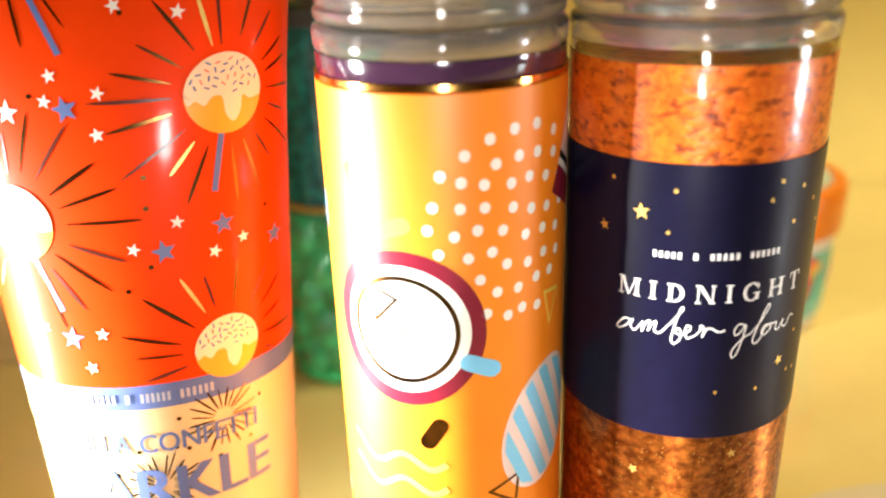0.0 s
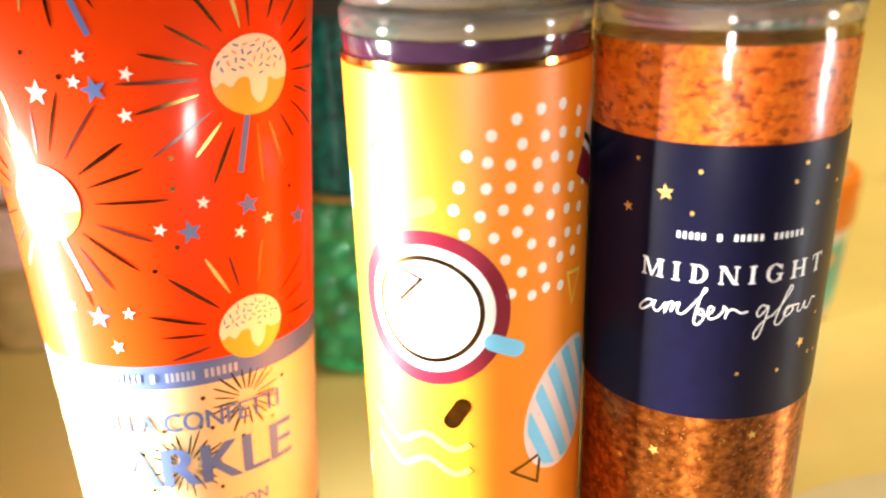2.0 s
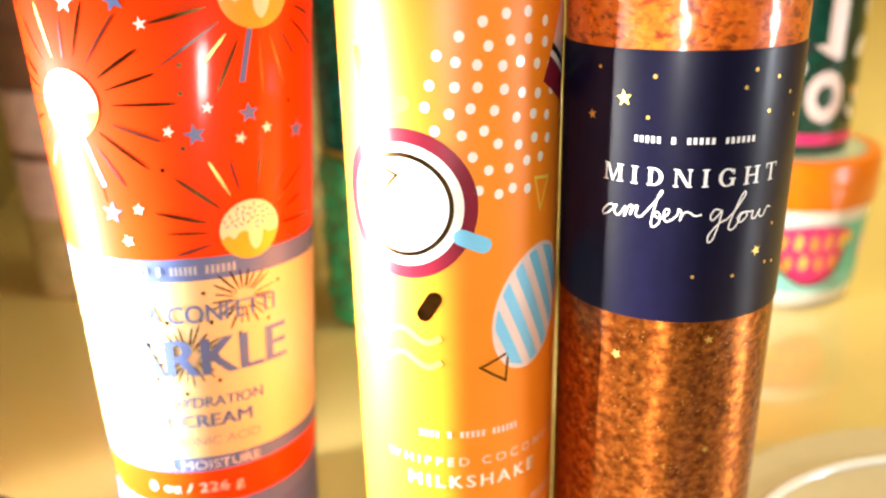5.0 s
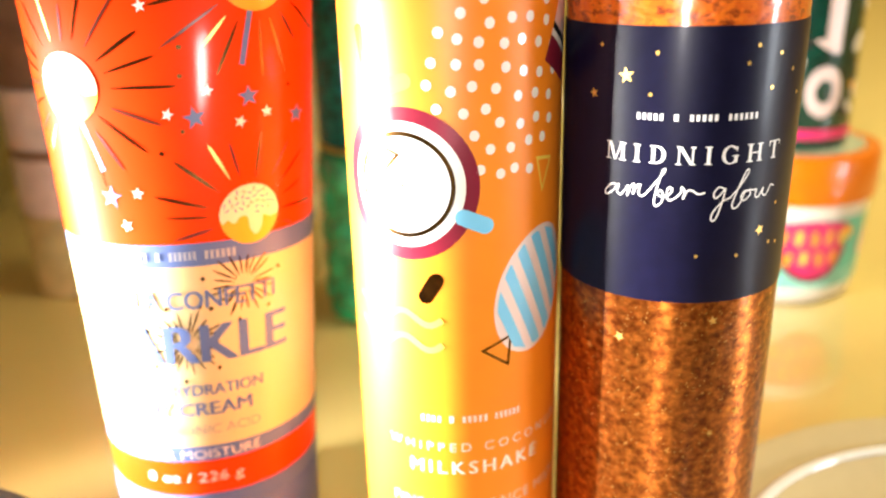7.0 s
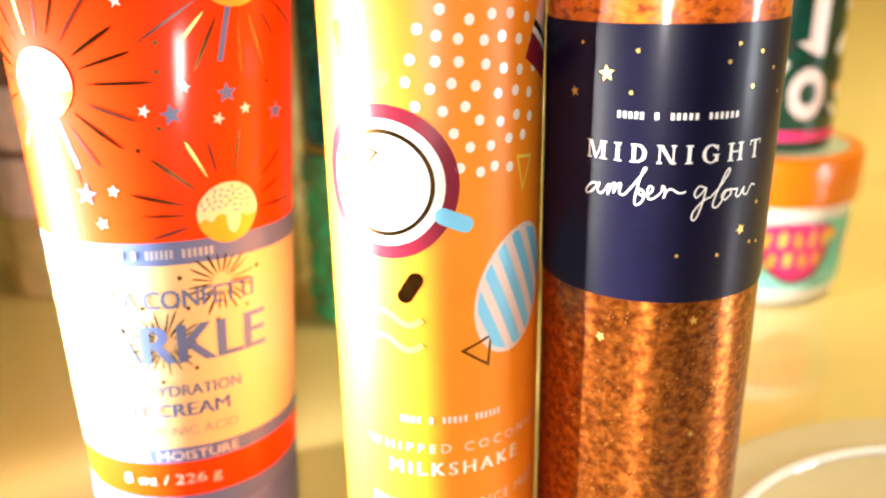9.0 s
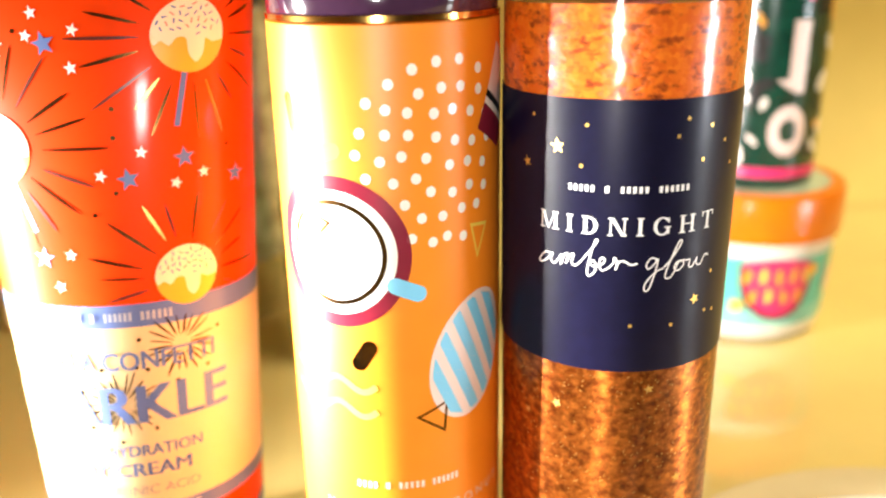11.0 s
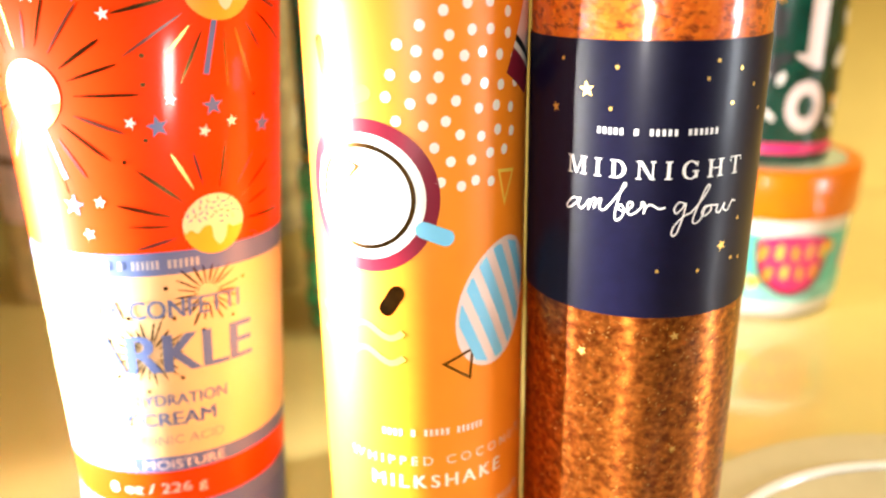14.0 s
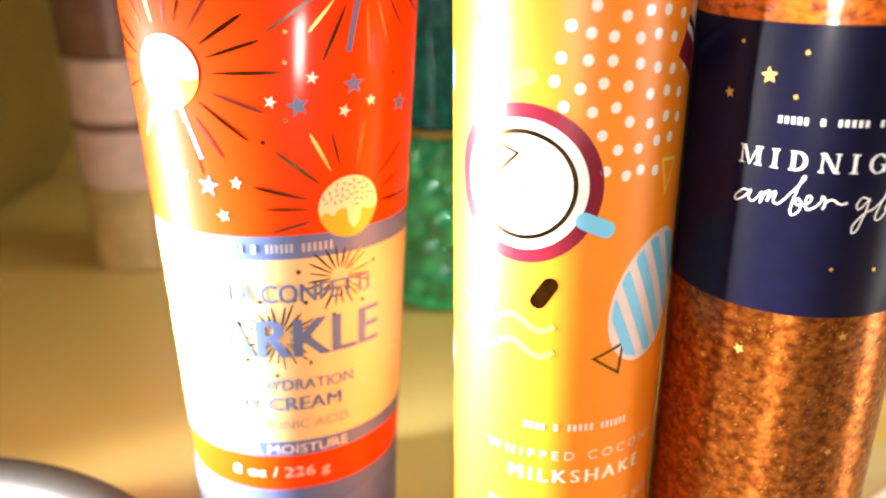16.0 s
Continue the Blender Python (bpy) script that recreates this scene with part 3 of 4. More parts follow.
    p("lettering", bars((0.0056, 0.0014, 0.0058, 0.0068), 0.0013, 0.0016), WHITE_INK, -7.6, 0.1279)
    # roman capitals
    shapes = [serif_letter(c) for c in "MIDNIGHT"]
    high, gap = 0.0037, 0.46
    x = -(sum(w for _, w in shapes) + gap * 7) / 2 * high * 1.02
    for loops, w in shapes:
        placed = [[(x + a * high * 1.02, (b - 0.5) * high) for a, b in loop] for loop in loops]
        p("letter", outline(*placed), WHITE_INK, -7.2, 0.1204)
        x += (w + gap) * high * 1.02
    # a running hand, letter by letter, in millimetres
    for pen in (
        ((-15.3, 1.4), (-16.6, 1.5), (-18.0, -0.1), (-17.7, -0.9), (-16.2, 0.1), (-14.9, 1.7), (-15.3, 0.2), (-14.5, -0.5), (-13.6, 0.5)),
        ((-13.6, 0.5), (-12.8, 1.7), (-13.0, -0.5), (-12.2, 1.7), (-11.5, 2.0), (-11.8, 0.0), (-11.0, 1.8), (-10.3, 2.1), (-10.6, 0.3), (-9.7, -0.1), (-8.5, 1.2)),
        ((-8.5, 1.2), (-6.8, 3.6), (-5.6, 5.4), (-5.9, 5.7), (-6.6, 3.5), (-7.4, -0.7), (-7.0, -2.0), (-5.9, -1.0), (-5.7, 0.6), (-6.4, 1.4), (-6.9, 0.5)),
        ((-6.9, 0.5), (-5.6, 0.0), (-4.3, 0.9), (-4.0, 1.8), (-4.7, 2.0), (-5.0, 0.7), (-4.5, -0.6), (-3.2, 0.0)),
        ((-3.2, 0.0), (-2.3, 1.1), (-2.2, 2.2), (-1.6, 1.5), (-1.8, -0.3), (-1.3, 1.2), (-0.3, 1.6), (1.1, 0.8), (2.4, 1.1)),
        ((6.4, 1.7), (5.1, 2.1), (4.2, 0.8), (4.6, -0.2), (5.7, 0.7), (6.5, 1.8), (6.0, -1.2), (5.0, -4.4), (4.1, -4.8), (4.2, -3.2), (6.0, -1.0), (7.7, -0.2)),
        ((7.7, -0.2), (9.6, 1.9), (11.4, 4.6), (11.1, 5.3), (10.2, 3.8), (8.5, -0.6), (8.3, -2.3), (9.3, -2.4), (10.3, -1.1)),
        ((10.3, -1.1), (10.9, 0.5), (11.7, 0.9), (10.7, 0.8), (10.1, -0.4), (11.0, -1.1), (12.3, 0.1), (11.9, 1.0), (13.0, 0.8)),
        ((13.0, 0.8), (13.8, 0.8), (13.6, -0.5), (14.5, -0.8), (15.7, 1.0), (15.5, -0.3), (16.7, -0.7), (17.8, 1.1), (19.0, 0.8)),
    ):
        p("script_letter", strip([(a / 1000, b / 1000) for a, b in smooth_line(pen)], 0.00036), WHITE_INK, -8.5, 0.1118)
    # the back of the label
    for text, w, h, z in (("FINE FRAGRANCE MIST", 0.034, 0.0025, 0.1385), ("FRAGRANCE NOTES:", 0.025, 0.0018, 0.1290), ("SMOOTH AMBER", 0.020, 0.0018, 0.1262), ("CARAMEL LATTE", 0.020, 0.0018, 0.1235), ("VANILLA BOURBON", 0.023, 0.0018, 0.1208), ("SOPHISTICATED, SMOOTH AND A LITTLE", 0.039, 0.0016, 0.1150), ("BIT SWEET, THIS FRAGRANCE LEAVES A TRACE", 0.044, 0.0016, 0.1128), ("OF MYSTERY THAT KEEPS YOU WANTING MORE.", 0.044, 0.0016, 0.1106)):
        p("lettering", words(text, w, h), WHITE_INK, 178.0, z)
    return ob


# ---- the cream tube ----
TX, TY = -0.0700, 0.0195


def tube_half(z):
    """Half width and half depth of the tube at a height: round at the cap, flat at the crimp."""
    zz = (-0.05, 0.02, 0.05, 0.09, 0.16, 0.19, 0.212)
    w = d = 0.0
    for k in range(-3, 4):
        q = min(0.212, z + 0.005 * k)
        w += float(np.interp(q, zz, (0.0270, 0.0277, 0.0292, 0.031, 0.035, 0.039, 0.0428))) / 7
        d += float(np.interp(q, zz, (0.0280, 0.0273, 0.0258, 0.0243, 0.0185, 0.011, 0.001))) / 7
    return w, d


def tube_point(a, z, lift=0.0):
    w, d = tube_half(z)
    return (TX + 0.022 * z + (w + lift) * math.sin(a), TY - (d + lift) * math.cos(a), z)


def tube_skin(deg, z):
    def bend(u, v, lift):
        a0 = radians(deg)
        w, d = tube_half(z)
        speed = math.hypot(w * math.cos(a0), d * math.sin(a0))
        return tube_point(a0 + u / speed, z + v, lift)
    return bend


def tube_sleeve(z0, z1, n, seg=112, lift=0.0, close=True):
    bm = bmesh.new()
    rings = [[bm.verts.new(tube_point(2 * math.pi * k / seg, z0 + (z1 - z0) * i / n, lift)) for k in range(seg)] for i in range(n + 1)]
    for a, b in zip(rings, rings[1:]):
        for k in range(seg):
            bm.faces.new((a[k], a[(k + 1) % seg], b[(k + 1) % seg], b[k]))
    if close:
        bm.faces.new(list(reversed(rings[0])))
        bm.faces.new(rings[-1])
    return smooth(bm, 60)


def cream_tube():
    ob = thing("body_cream_tube", "red and cream printed body cream tube standing on its cap", "tube")
    part("body", tube_sleeve(0.0240, 0.2120, 48), RED, ob, "red-orange printed plastic tube")
    part("crimp", tube_sleeve(0.2105, 0.2190, 2, lift=0.0003), RED, ob, "flat crimped tube end")
    cap = lathe([(0, 0), (0.0262, 0), (0.0272, 0.0012), (0.0280, 0.0222), (0.0274, 0.0236), (0, 0.0240)], TX + 0.0004, TY)
    part("cap", cap, SLATE, ob, "slate blue flip cap")
    part("panel", tube_sleeve(0.0430, 0.0909, 10, lift=0.00003, close=False), PANEL, ob, "cream printed panel")
    part("band", tube_sleeve(0.0909, 0.0965, 2, lift=0.00004, close=False), SLATE, ob, "slate blue printed band")
    part("band", tube_sleeve(0.0388, 0.0430, 2, lift=0.00004, close=False), SLATE, ob, "slate blue printed band")
    part("band", tube_sleeve(0.0240, 0.0290, 2, lift=0.00004, close=False), SLATE, ob, "slate blue printed band")

    def p(name, bm, mat, deg, z, lift=0.0002, label="", under=None):
        return part(name, bend_on(bm, tube_skin(deg, z), lift, 0.0016), mat, under or ob, label)

    rnd = random.Random(7)

    def burst(deg, z, r0, r1, count, mats, width, low, top):
        for k in range(count):
            a = 2 * math.pi * (k + rnd.uniform(-0.25, 0.25)) / count
            q0, q1 = r0 * rnd.uniform(0.98, 1.18), r1 * rnd.uniform(0.76, 1.04)
            c, s = math.cos(a), math.sin(a)
            w = width * rnd.uniform(0.6, 0.95)
            if s < 0 and z + q1 * s < low:
                q1 = (z - low) / -s
            if s > 0 and z + q1 * s > top:
                q1 = (top - z) / s
            if q1 < q0 + 0.0012:
                continue
            side = [(0.0, 0.12), (0.25, 0.42), (0.6, 0.5), (0.88, 0.36), (1.0, 0.08)]
            edge = [(q0 + (q1 - q0) * t, w * h) for t, h in side]
            ray = [(q * c + h * s, q * s - h * c) for q, h in edge] + [(q * c - h * s, q * s + h * c) for q, h in reversed(edge)]
            p("ray", outline(ray), mats[k % len(mats)], deg, z, 0.00025)
            if k % 3 == 1 and low < z + 1.15 * r1 * s < top:
                p("dot", outline(oval(0.0005, 0.0005, 10, 0, r1 * 1.12 * c, r1 * 1.12 * s)), mats[0], deg, z, 0.00025)

    def cake_pop(deg, z, r, lean, stick):
        if stick:
            d = (math.sin(radians(lean)), -math.cos(radians(lean)))
            p("stick_print", outline(turned([(-0.0006, 0), (0.0006, 0), (0.0006, -stick), (-0.0006, -stick)], lean, r * d[0] * 0.9, r * d[1] * 0.9)), SLATE, deg, z, 0.00022)
        pop = p("cake_pop_print", outline(oval(r, r, 40)), AMBER_INK, deg, z, 0.00035, "caramel cake pop print with icing")
        top = [(r * math.cos(a), r * math.sin(a)) for a in [math.pi * k / 20 for k in range(21)]]
        drip = smooth_line([(-1.0, 0.0), (-0.92, -0.22), (-0.75, -0.12), (-0.55, -0.25), (-0.36, -0.05), (-0.12, -0.08), (-0.05, -0.5), (0.16, -0.72), (0.36, -0.45), (0.42, -0.1), (0.62, -0.2), (0.8, -0.18), (0.96, -0.16)], 4)
        p("icing_print", outline(top + [(x * r, y * r) for x, y in drip]), ICING, deg, z, 0.0005, under=pop)
        for k in range(30):
            a, q = math.pi * (0.06 + 0.88 * ((k * 0.618) % 1.0)), r * math.sqrt(0.04 + 0.80 * (k + rnd.uniform(0, 0.8)) / 30)
            bit = turned(capsule(0.0011, 0.00034, rnd.uniform(0, 180)), 0, q * math.cos(a), q * math.sin(a))
            p("sprinkle", outline(bit), (SLATE, CORAL, SLATE)[k % 3], deg, z, 0.0006, under=pop)

    for deg, z, r, lean, stick, rays in ((43.4, 0.1557, 0.0079, -10, 0.0125, 20), (37.9, 0.1020, 0.0072, 0, 0, 18), (-36.0, 0.1324, 0.0080, 20, 0.0125, 20), (-24.0, 0.1880, 0.0080, 22, 0.0175, 18)):
        burst(deg, z, r * 1.2, r * 2.95, rays, (BRONZE, BRONZE, BRONZE, UMBER, BRONZE, UMBER, GOLD), 0.0009, 0.0972, 0.2100)
        cake_pop(deg, z, r, lean, stick)
    # the panel's own bursts
    burst(33.0, 0.0853, 0.0020, 0.0085, 22, (BRONZE,), 0.0006, 0.0440, 0.0925)
    burst(5.5, 0.0714, 0.0022, 0.0090, 22, (BRONZE,), 0.0006, 0.0440, 0.0925)
    burst(-62.0, 0.0790, 0.0022, 0.0080, 20, (BRONZE,), 0.0006, 0.0440, 0.0925)
    for deg, z, r, mat in ((-9.6, 0.155, 0.0027, SLATE), (16.3, 0.1255, 0.0026, SLATE), (38.9, 0.1294, 0.0025, SLATE), (66.1, 0.1237, 0.0024, SLATE), (-21.0, 0.1079, 0.0027, SLATE), (-29.8, 0.1546, 0.0026, CREAM_INK),
                           (-13.0, 0.1613, 0.0015, CREAM_INK), (1.0, 0.1577, 0.0015, CREAM_INK), (-15.8, 0.1566, 0.0015, CREAM_INK), (-0.6, 0.1499, 0.0016, CREAM_INK), (21.8, 0.1313, 0.0015, CREAM_INK), (6.1, 0.1265, 0.0015, CREAM_INK),
                           (34.9, 0.1238, 0.0015, CREAM_INK), (47.5, 0.1255, 0.0014, CREAM_INK), (-9.0, 0.1088, 0.0015, CREAM_INK), (-15.3, 0.1012, 0.0016, CREAM_INK), (-33.0, 0.1100, 0.0015, CREAM_INK), (8.1, 0.1734, 0.0016, CREAM_INK), (27.0, 0.1717, 0.0016, CREAM_INK)):
        p("star", outline(star(r, rnd.uniform(-20, 20))), mat, deg, z, 0.0003)
    # lettering
    p("lettering", bars((0.0062, 0.0016, 0.0066, 0.0078), 0.0021, 0.0016, 0.0012), PALE_SLATE, 6.0, 0.0936, 0.0004)
    p("lettering", words("VANILLA CONFETTI", 0.0518, 0.0046, bold=0.06), SLATE, 0.0, 0.0826, 0.0004, "slate blue capital lettering")
    p("lettering", words("SPARKLE", 0.0552, 0.0100, bold=0.09), SLATE, 1.2, 0.0712, 0.0004, "large slate blue capital lettering")
    p("lettering", words("ULTIMATE HYDRATION", 0.0430, 0.0030, bold=0.05), SLATE, -2.0, 0.0588, 0.0004)
    p("lettering", words("BODY CREAM", 0.0350, 0.0036, bold=0.08), SLATE, -1.0, 0.0536, 0.0004)
    p("lettering", words("HYALURONIC ACID", 0.0340, 0.0025), DUSK, 4.0, 0.0478, 0.0004)
    p("lettering", words("24 HR MOISTURE", 0.0330, 0.0026), PINK_INK, 4.0, 0.0409, 0.0004)
    p("lettering", words("8 oz / 226 g", 0.0250, 0.0028), PINK_INK, 2.0, 0.0342, 0.0004)
    return ob


# ---- things behind ----
def jar(cx, cy):
    ob = thing("body_butter_jar", "white body butter jar with turquoise label and orange lid", "jar")
    r = 0.0385
    part("body", lathe([(0, 0), (r - 0.006, 0), (r - 0.0035, 0.002), (r - 0.0022, 0.006), (r, 0.045), (r, 0.0475), (r - 0.002, 0.0485), (0, 0.0485)], cx, cy), JAR_WHITE, ob, "white plastic body")
    part("label", lathe([(r - 0.003, 0.0085), (r - 0.0018, 0.0085), (r + 0.0001, 0.0415), (r - 0.0012, 0.0415), (r - 0.003, 0.0085)], cx, cy), TURQUOISE, ob, "turquoise wrap label")
    part("label_foot", lathe([(r - 0.003, 0.0087), (r - 0.0016, 0.0087), (r - 0.0011, 0.0165), (r - 0.003, 0.0165), (r - 0.003, 0.0087)], cx, cy), MINT, ob, "paler mint label foot")
    lid = part("lid", lathe([(r - 0.002, 0.0487), (r + 0.0022, 0.0487), (r + 0.0025, 0.050), (r + 0.0025, 0.0685), (r + 0.0015, 0.0702), (r - 0.003, 0.0705), (r - 0.0036, 0.0700), (0, 0.0700)], cx, cy), JAR_LID, ob, "orange screw lid")
    part("lid_label", lathe([(0, 0.0702), (r - 0.0042, 0.0702), (r - 0.0044, 0.0704), (0, 0.0704)], cx, cy), LID_TOP, lid, "pale round lid label")
    skin = cylinder_skin(cx, cy, r)

    def p(name, bm, mat, deg, z, lift):
        part(name, bend_on(bm, skin(deg, z), lift), mat, ob)

    def bowl(w, top, foot):
        """A bowl-shaped badge: nearly flat at the top, round below."""
        lip = [(w * (1 - 2 * k / 12), top + 0.0016 * math.sin(math.pi * k / 12)) for k in range(13)]
        return lip + [(-w * math.cos(math.pi * k / 20), top - (top - foot) * math.sin(math.pi * k / 20) ** 0.75) for k in range(1, 20)]

    p("badge_print", outline(bowl(0.0172, 0.0112, -0.0150)), MAROON, 2.0, 0.0275, 0.0004)
    p("badge_print", outline(bowl(0.0150, 0.0122, -0.0126)), MAGENTA, 2.0, 0.0275, 0.0006)
    for z, x0, tall, count in ((0.0331, -0.0148, 0.0072, 5), (0.0236, -0.0120, 0.0066, 4)):
        for k in range(count):
            blob = capsule(tall, 0.0031, 84 + 9 * (k % 3 - 1))
            p("lettering", outline(blob), (AMBER_INK, YELLOW_INK, AMBER_INK)[k % 3], 2.0 + math.degrees((x0 + 0.0068 * k + 0.0012) / r), z + 0.0006 * (k % 2), 0.0009)
    p("badge_print", outline(oval(0.0030, 0.0028, 20)), YELLOW_INK, -24.0, 0.0190, 0.0008)
    p("badge_print", outline(oval(0.0032, 0.0030, 20)), AMBER_INK, 27.0, 0.0352, 0.0008)
    p("leaf_print", outline(oval(0.003, 0.007, 20, 20)), PINK_INK, -46.0, 0.028, 0.0004)
    p("leaf_print", outline(oval(0.003, 0.007, 20, -20)), PINK_INK, 48.0, 0.028, 0.0004)
    return ob


def floral_bottle(cx, cy, z):
    ob = thing("floral_mist_bottle", "dark green floral mist bottle standing on the jar lid", "bottle")
    r = 0.0240
    part("body", lathe([(0, z), (r - 0.002, z), (r - 0.0004, z + 0.001), (r, z + 0.003), (r, z + 0.088), (0, z + 0.088)], cx, cy), PINE, ob, "dark green printed label")
    part("upper_band", lathe([(0, z + 0.0882), (r, z + 0.0882), (r, z + 0.114), (r - 0.003, z + 0.118), (0.008, z + 0.120), (0.008, z + 0.124), (0, z + 0.124)], cx, cy), GREEN_BAND, ob, "plain green upper band")
    o = r - 0.001
    part("cap", lathe([(o - 0.0018, z + 0.1195), (o, z + 0.1195), (o, z + 0.150), (o - 0.002, z + 0.153), (0, z + 0.1535), (0, z + 0.1515), (o - 0.003, z + 0.151), (o - 0.0018, z + 0.149), (o - 0.0018, z + 0.1195)], cx, cy, 72), CLEAR_CAP, ob, "clear plastic overcap")
    part("pump", lathe([(0, z + 0.1242), (0.0085, z + 0.1242), (0.0085, z + 0.134), (0.0065, z + 0.135), (0.0065, z + 0.144), (0, z + 0.1445)], cx, cy, 48), CAP_WHITE, ob, "white spray head")
    part("foot_band", lathe([(r - 0.001, z + 0.0045), (r + 0.0002, z + 0.0045), (r + 0.0002, z + 0.009), (r - 0.001, z + 0.009), (r - 0.001, z + 0.0045)], cx, cy), MAGENTA, ob, "red foot band")
    skin = cylinder_skin(cx, cy, r)
    rnd = random.Random(3)

    def p(name, bm, mat, deg, zz, lift=0.0003):
        part(name, bend_on(bm, skin(deg, z + zz), lift), mat, ob)

    p("lettering", outline([(-0.0010, 0.0150), (0.0062, 0.0150), (0.0062, -0.0095), (-0.0010, -0.0095)], [(0.0062, -0.0095)] + [(0.0062 - 0.0122 * k / 10, -0.0095 - 0.0060 * math.sin(math.pi * (0.5 + 0.5 * k / 10)) * (1 if k else 0.98)) for k in range(11)] + [(-0.0060, -0.0095)]), PINK_INK, 2.0, 0.0570, 0.0005)
    p("lettering", ring_bm(0.0052, 0.0110, 40, 0.75), PINK_INK, 4.0, 0.0255, 0.0005)
    # pale petals down one side, leaves and dark gaps between
    for k, (deg, zz, a, b, turn) in enumerate(((-52, 0.068, 0.0050, 0.0052, 0), (-50, 0.048, 0.0048, 0.0060, 20), (-56, 0.030, 0.0052, 0.0090, 0), (-50, 0.014, 0.0046, 0.0060, 10), (44, 0.046, 0.0032, 0.0052, -35), (52, 0.062, 0.0024, 0.0042, 30), (50, 0.026, 0.0020, 0.0046, -25), (40, 0.018, 0.0018, 0.0040, 40))):
        p("petal_print", outline(oval(a, b, 24, turn)), CREAM_INK, deg, zz, 0.00045 + 0.000004 * k)
    p("berry_print", outline(oval(0.0042, 0.0044, 24)), PINK, -48.0, 0.0990, 0.0006)
    p("flower_print", outline(oval(0.0024, 0.0066, 20, 40)), MAGENTA, 8.0, 0.0850, 0.0006)
    p("flower_print", outline(oval(0.0020, 0.0036, 20, 50)), YELLOW_INK, -12.0, 0.0905, 0.0007)
    p("flower_print", outline(oval(0.0022, 0.0060, 20, -8)), AMBER_INK, 52.0, 0.0770, 0.0006)
    p("leaf_print", strip(smooth_line([(-0.004, 0.004), (0.001, 0.0065), (0.006, 0.003), (0.007, -0.002), (0.003, -0.004), (0.001, 0.0)]), 0.0006), CREAM_INK, 16.0, 0.0870, 0.0008)
    for k in range(40):
        deg, zz = rnd.uniform(-100, 100), rnd.uniform(0.012, 0.084)
        if abs(deg - 2) < 24 and zz < 0.074:
            continue
        mat = (BLACK, BLACK, CREAM_INK, BLACK, BLACK, AMBER_INK, BLACK)[k % 7]
        big = 1.5 if mat is BLACK else 0.8
        p("leaf_print", outline(oval(big * rnd.uniform(0.0012, 0.0024), big * rnd.uniform(0.0025, 0.0046), 14, rnd.uniform(0, 180))), mat, deg, zz, 0.00025 + 0.000004 * k)
    return ob


def tall_bottle(name, label, cx, cy, r, layers, cap_mat):
    """A round bottle of stacked bands: (part, from, to, material)."""
    ob = thing(name, label, "bottle", "bottles at the back")
    for pname, z0, z1, mat in layers:
        part(pname, lathe([(0, z0), (r - 0.0012, z0), (r, z0 + 0.001), (r, z1 - 0.0006), (r - 0.0006, z1), (0, z1)], cx, cy, 72), mat, ob)
    top = layers[-1][2]
    part("shoulder", lathe([(0, top), (r - 0.0006, top), (r - 0.003, top + 0.006), (0.010, top + 0.009), (0.010, top + 0.016), (0, top + 0.016)], cx, cy, 72), CLEAR, ob)
    part("cap", lathe([(0, top + 0.0162), (r - 0.004, top + 0.0162), (r - 0.004, top + 0.045), (r - 0.006, top + 0.047), (0, top + 0.047)], cx, cy, 72), cap_mat, ob)
    return ob


def emerald_bottle(cx, cy):
    r = 0.0245
    ob = tall_bottle("emerald_bottle", "green bottle moulded with lozenges, teal shimmer label", cx, cy, r, (("body", 0.0076, 0.078, EMERALD), ("trim", 0.078, 0.0805, GOLD), ("label", 0.0805, 0.150, TEAL)), EMERALD)
    # large faceted lozenges moulded into the lower wall
    for row in range(5):
        for k in range(9):
            a = 2 * math.pi * (k + 0.5 * (row % 2)) / 9
            bm = bmesh.new()
            tip = bm.verts.new((0, -0.0020, 0))
            rim = [bm.verts.new((0.0084 * math.cos(t), 0.0020 * math.cos(t) ** 2, 0.0086 * math.sin(t))) for t in [2 * math.pi * q / 12 for q in range(12)]]
            mid = [bm.verts.new((0.0050 * math.cos(t), -0.0013, 0.0052 * math.sin(t))) for t in [2 * math.pi * q / 12 for q in range(12)]]
            for q in range(12):
                bm.faces.new((mid[q], mid[(q + 1) % 12], tip))
                bm.faces.new((rim[q], rim[(q + 1) % 12], mid[(q + 1) % 12], mid[q]))
            bm.transform(Matrix.Translation((cx, cy, 0.0125 + 0.0138 * row)) @ Matrix.Rotation(a, 4, "Z") @ Matrix.Translation((0, -r - 0.0002, 0)))
            bmesh.ops.recalc_face_normals(bm, faces=bm.faces)
            for f in bm.faces:
                f.smooth = True
            part("boss", bm, EMERALD_GLOSS, ob)
    part("foot", lathe([(0, 0.0), (r - 0.001, 0.0), (r + 0.0008, 0.0015), (r + 0.0008, 0.0060), (r, 0.0075), (0, 0.0075)], cx, cy, 72), BRIGHT_GREEN, ob, "bright green thick foot")
    return ob


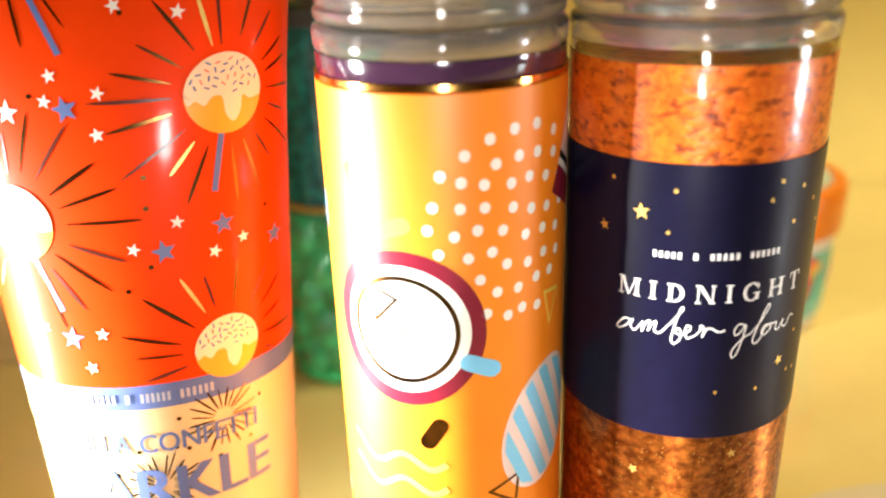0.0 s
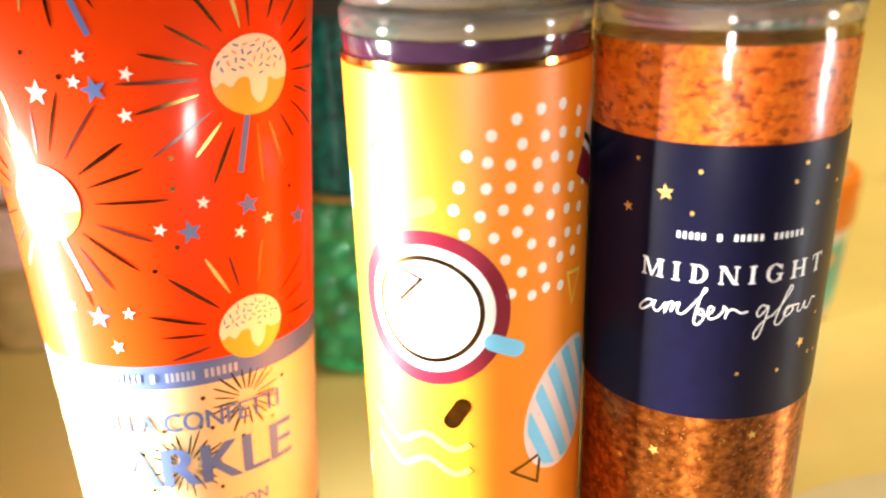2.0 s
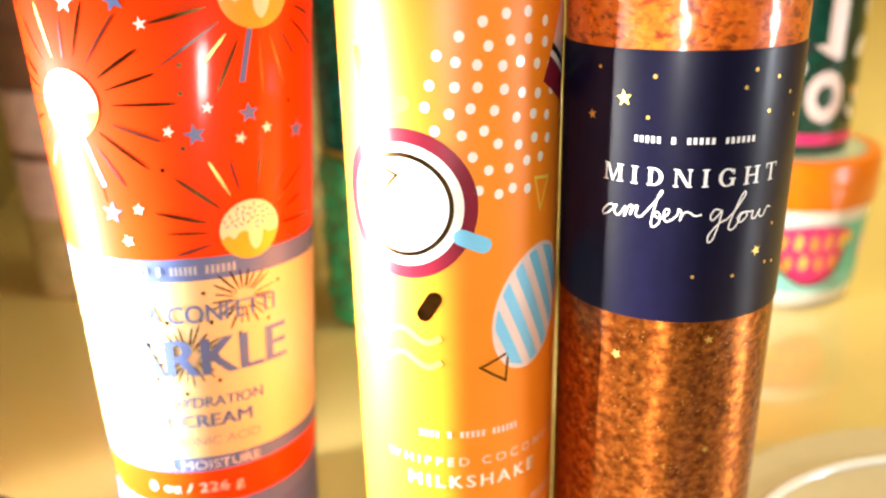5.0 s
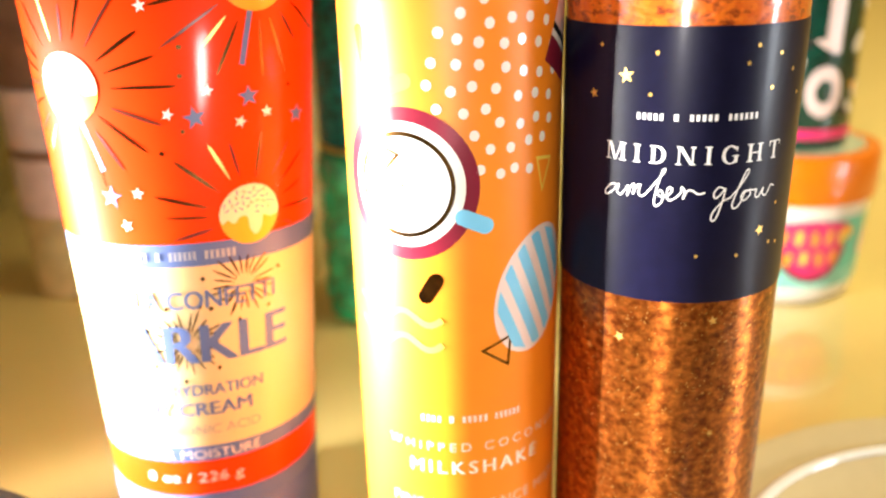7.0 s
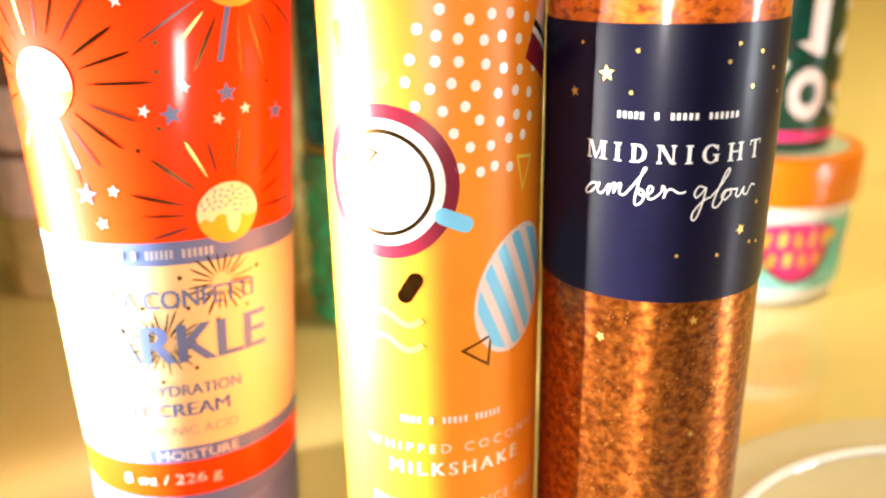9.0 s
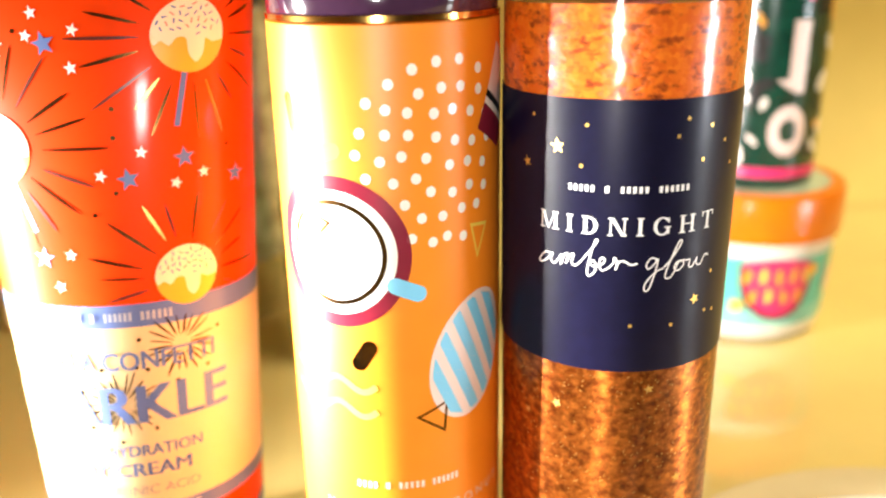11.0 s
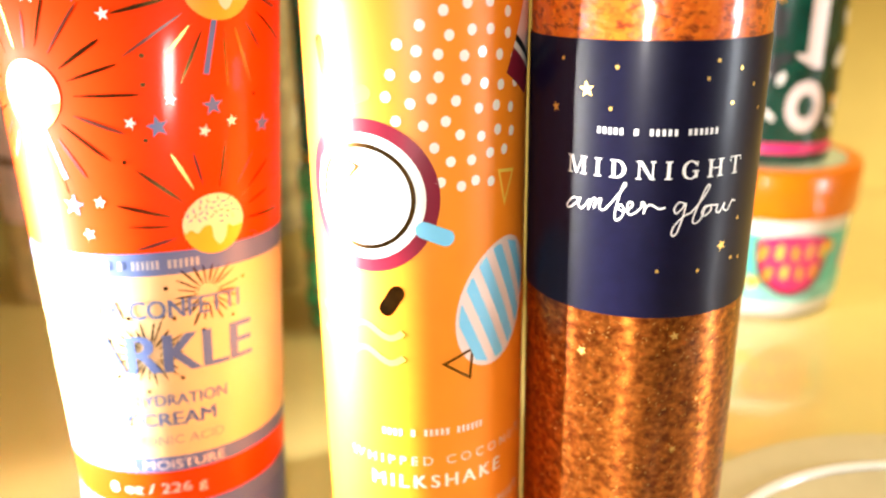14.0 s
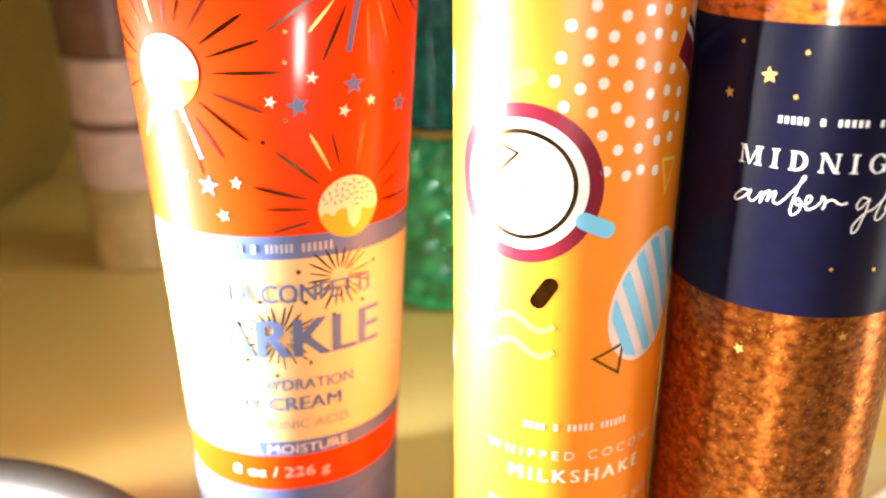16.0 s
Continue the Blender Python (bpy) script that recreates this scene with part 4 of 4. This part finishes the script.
def plate(cx, cy):
    ob = thing("plate", "cream glazed ceramic plate lying on the counter", "plate")
    prof = [(0, 0.003), (0.046, 0.003), (0.048, 0.0), (0.053, 0.0), (0.055, 0.003), (0.069, 0.0065), (0.0865, 0.0135), (0.0880, 0.0150), (0.0870, 0.0163), (0.0850, 0.0163), (0.0765, 0.0128), (0.0745, 0.0136), (0.0730, 0.0140), (0.0715, 0.0134), (0.070, 0.0115), (0.064, 0.0075), (0.055, 0.0062), (0, 0.0058)]
    part("body", lathe(prof, cx, cy, 128), CERAMIC, ob)
    # the bright specular line round the plate, built as a thin white ring
    ring = [(0.0731 + 0.0017 * math.cos(2 * math.pi * k / 10), 0.0141 + 0.0013 * math.sin(2 * math.pi * k / 10)) for k in range(11)]
    part("highlight_ring", lathe(ring, cx, cy, 128), RIM_HIGHLIGHT, ob, "raised white ring painting the plate's bright highlight line")
    return ob


def dark_dish(cx, cy):
    ob = thing("round_dish", "dark grey round dish with a rolled rim", "dish")
    prof = [(0, 0.0), (0.088, 0.0), (0.095, 0.004), (0.099, 0.012), (0.1000, 0.019), (0.0990, 0.0225), (0.0955, 0.0242), (0.0905, 0.0240), (0.0870, 0.0215), (0.0850, 0.015), (0.080, 0.009), (0.073, 0.006), (0, 0.006)]
    part("body", lathe(prof, cx, cy, 112), GRAPHITE, ob)
    return ob


build_room()
orange_bottle()
midnight_bottle()
cream_tube()
jar(0.162, 0.194)
floral_bottle(0.163, 0.192, 0.0706)
emerald_bottle(-0.030, 0.174)
tall_bottle("rose_bottle", "clear bottle with brown and pale rose labels", -0.186, 0.216, 0.0245, (("body", 0.0, 0.042, TAN), ("label", 0.042, 0.070, ROSE), ("trim", 0.070, 0.074, BROWN), ("label", 0.074, 0.103, ROSE), ("label", 0.103, 0.150, BROWN)), BROWN)
tall_bottle("silver_bottle", "frosted bottle with a mottled silver label", -0.087, 0.222, 0.0235, (("body", 0.0, 0.030, TAN), ("label", 0.030, 0.150, SILVER)), CAP_WHITE)
tall_bottle("pink_bottle", "bright pink bottle with a plum foot band", 0.0985, 0.187, 0.0212, (("base", 0.0, 0.004, CLEAR), ("foot_band", 0.004, 0.020, PLUM), ("body", 0.020, 0.036, ROSE), ("label", 0.036, 0.150, PINK)), PINK)
plate(0.136, -0.049)
dark_dish(-0.165, -0.084)
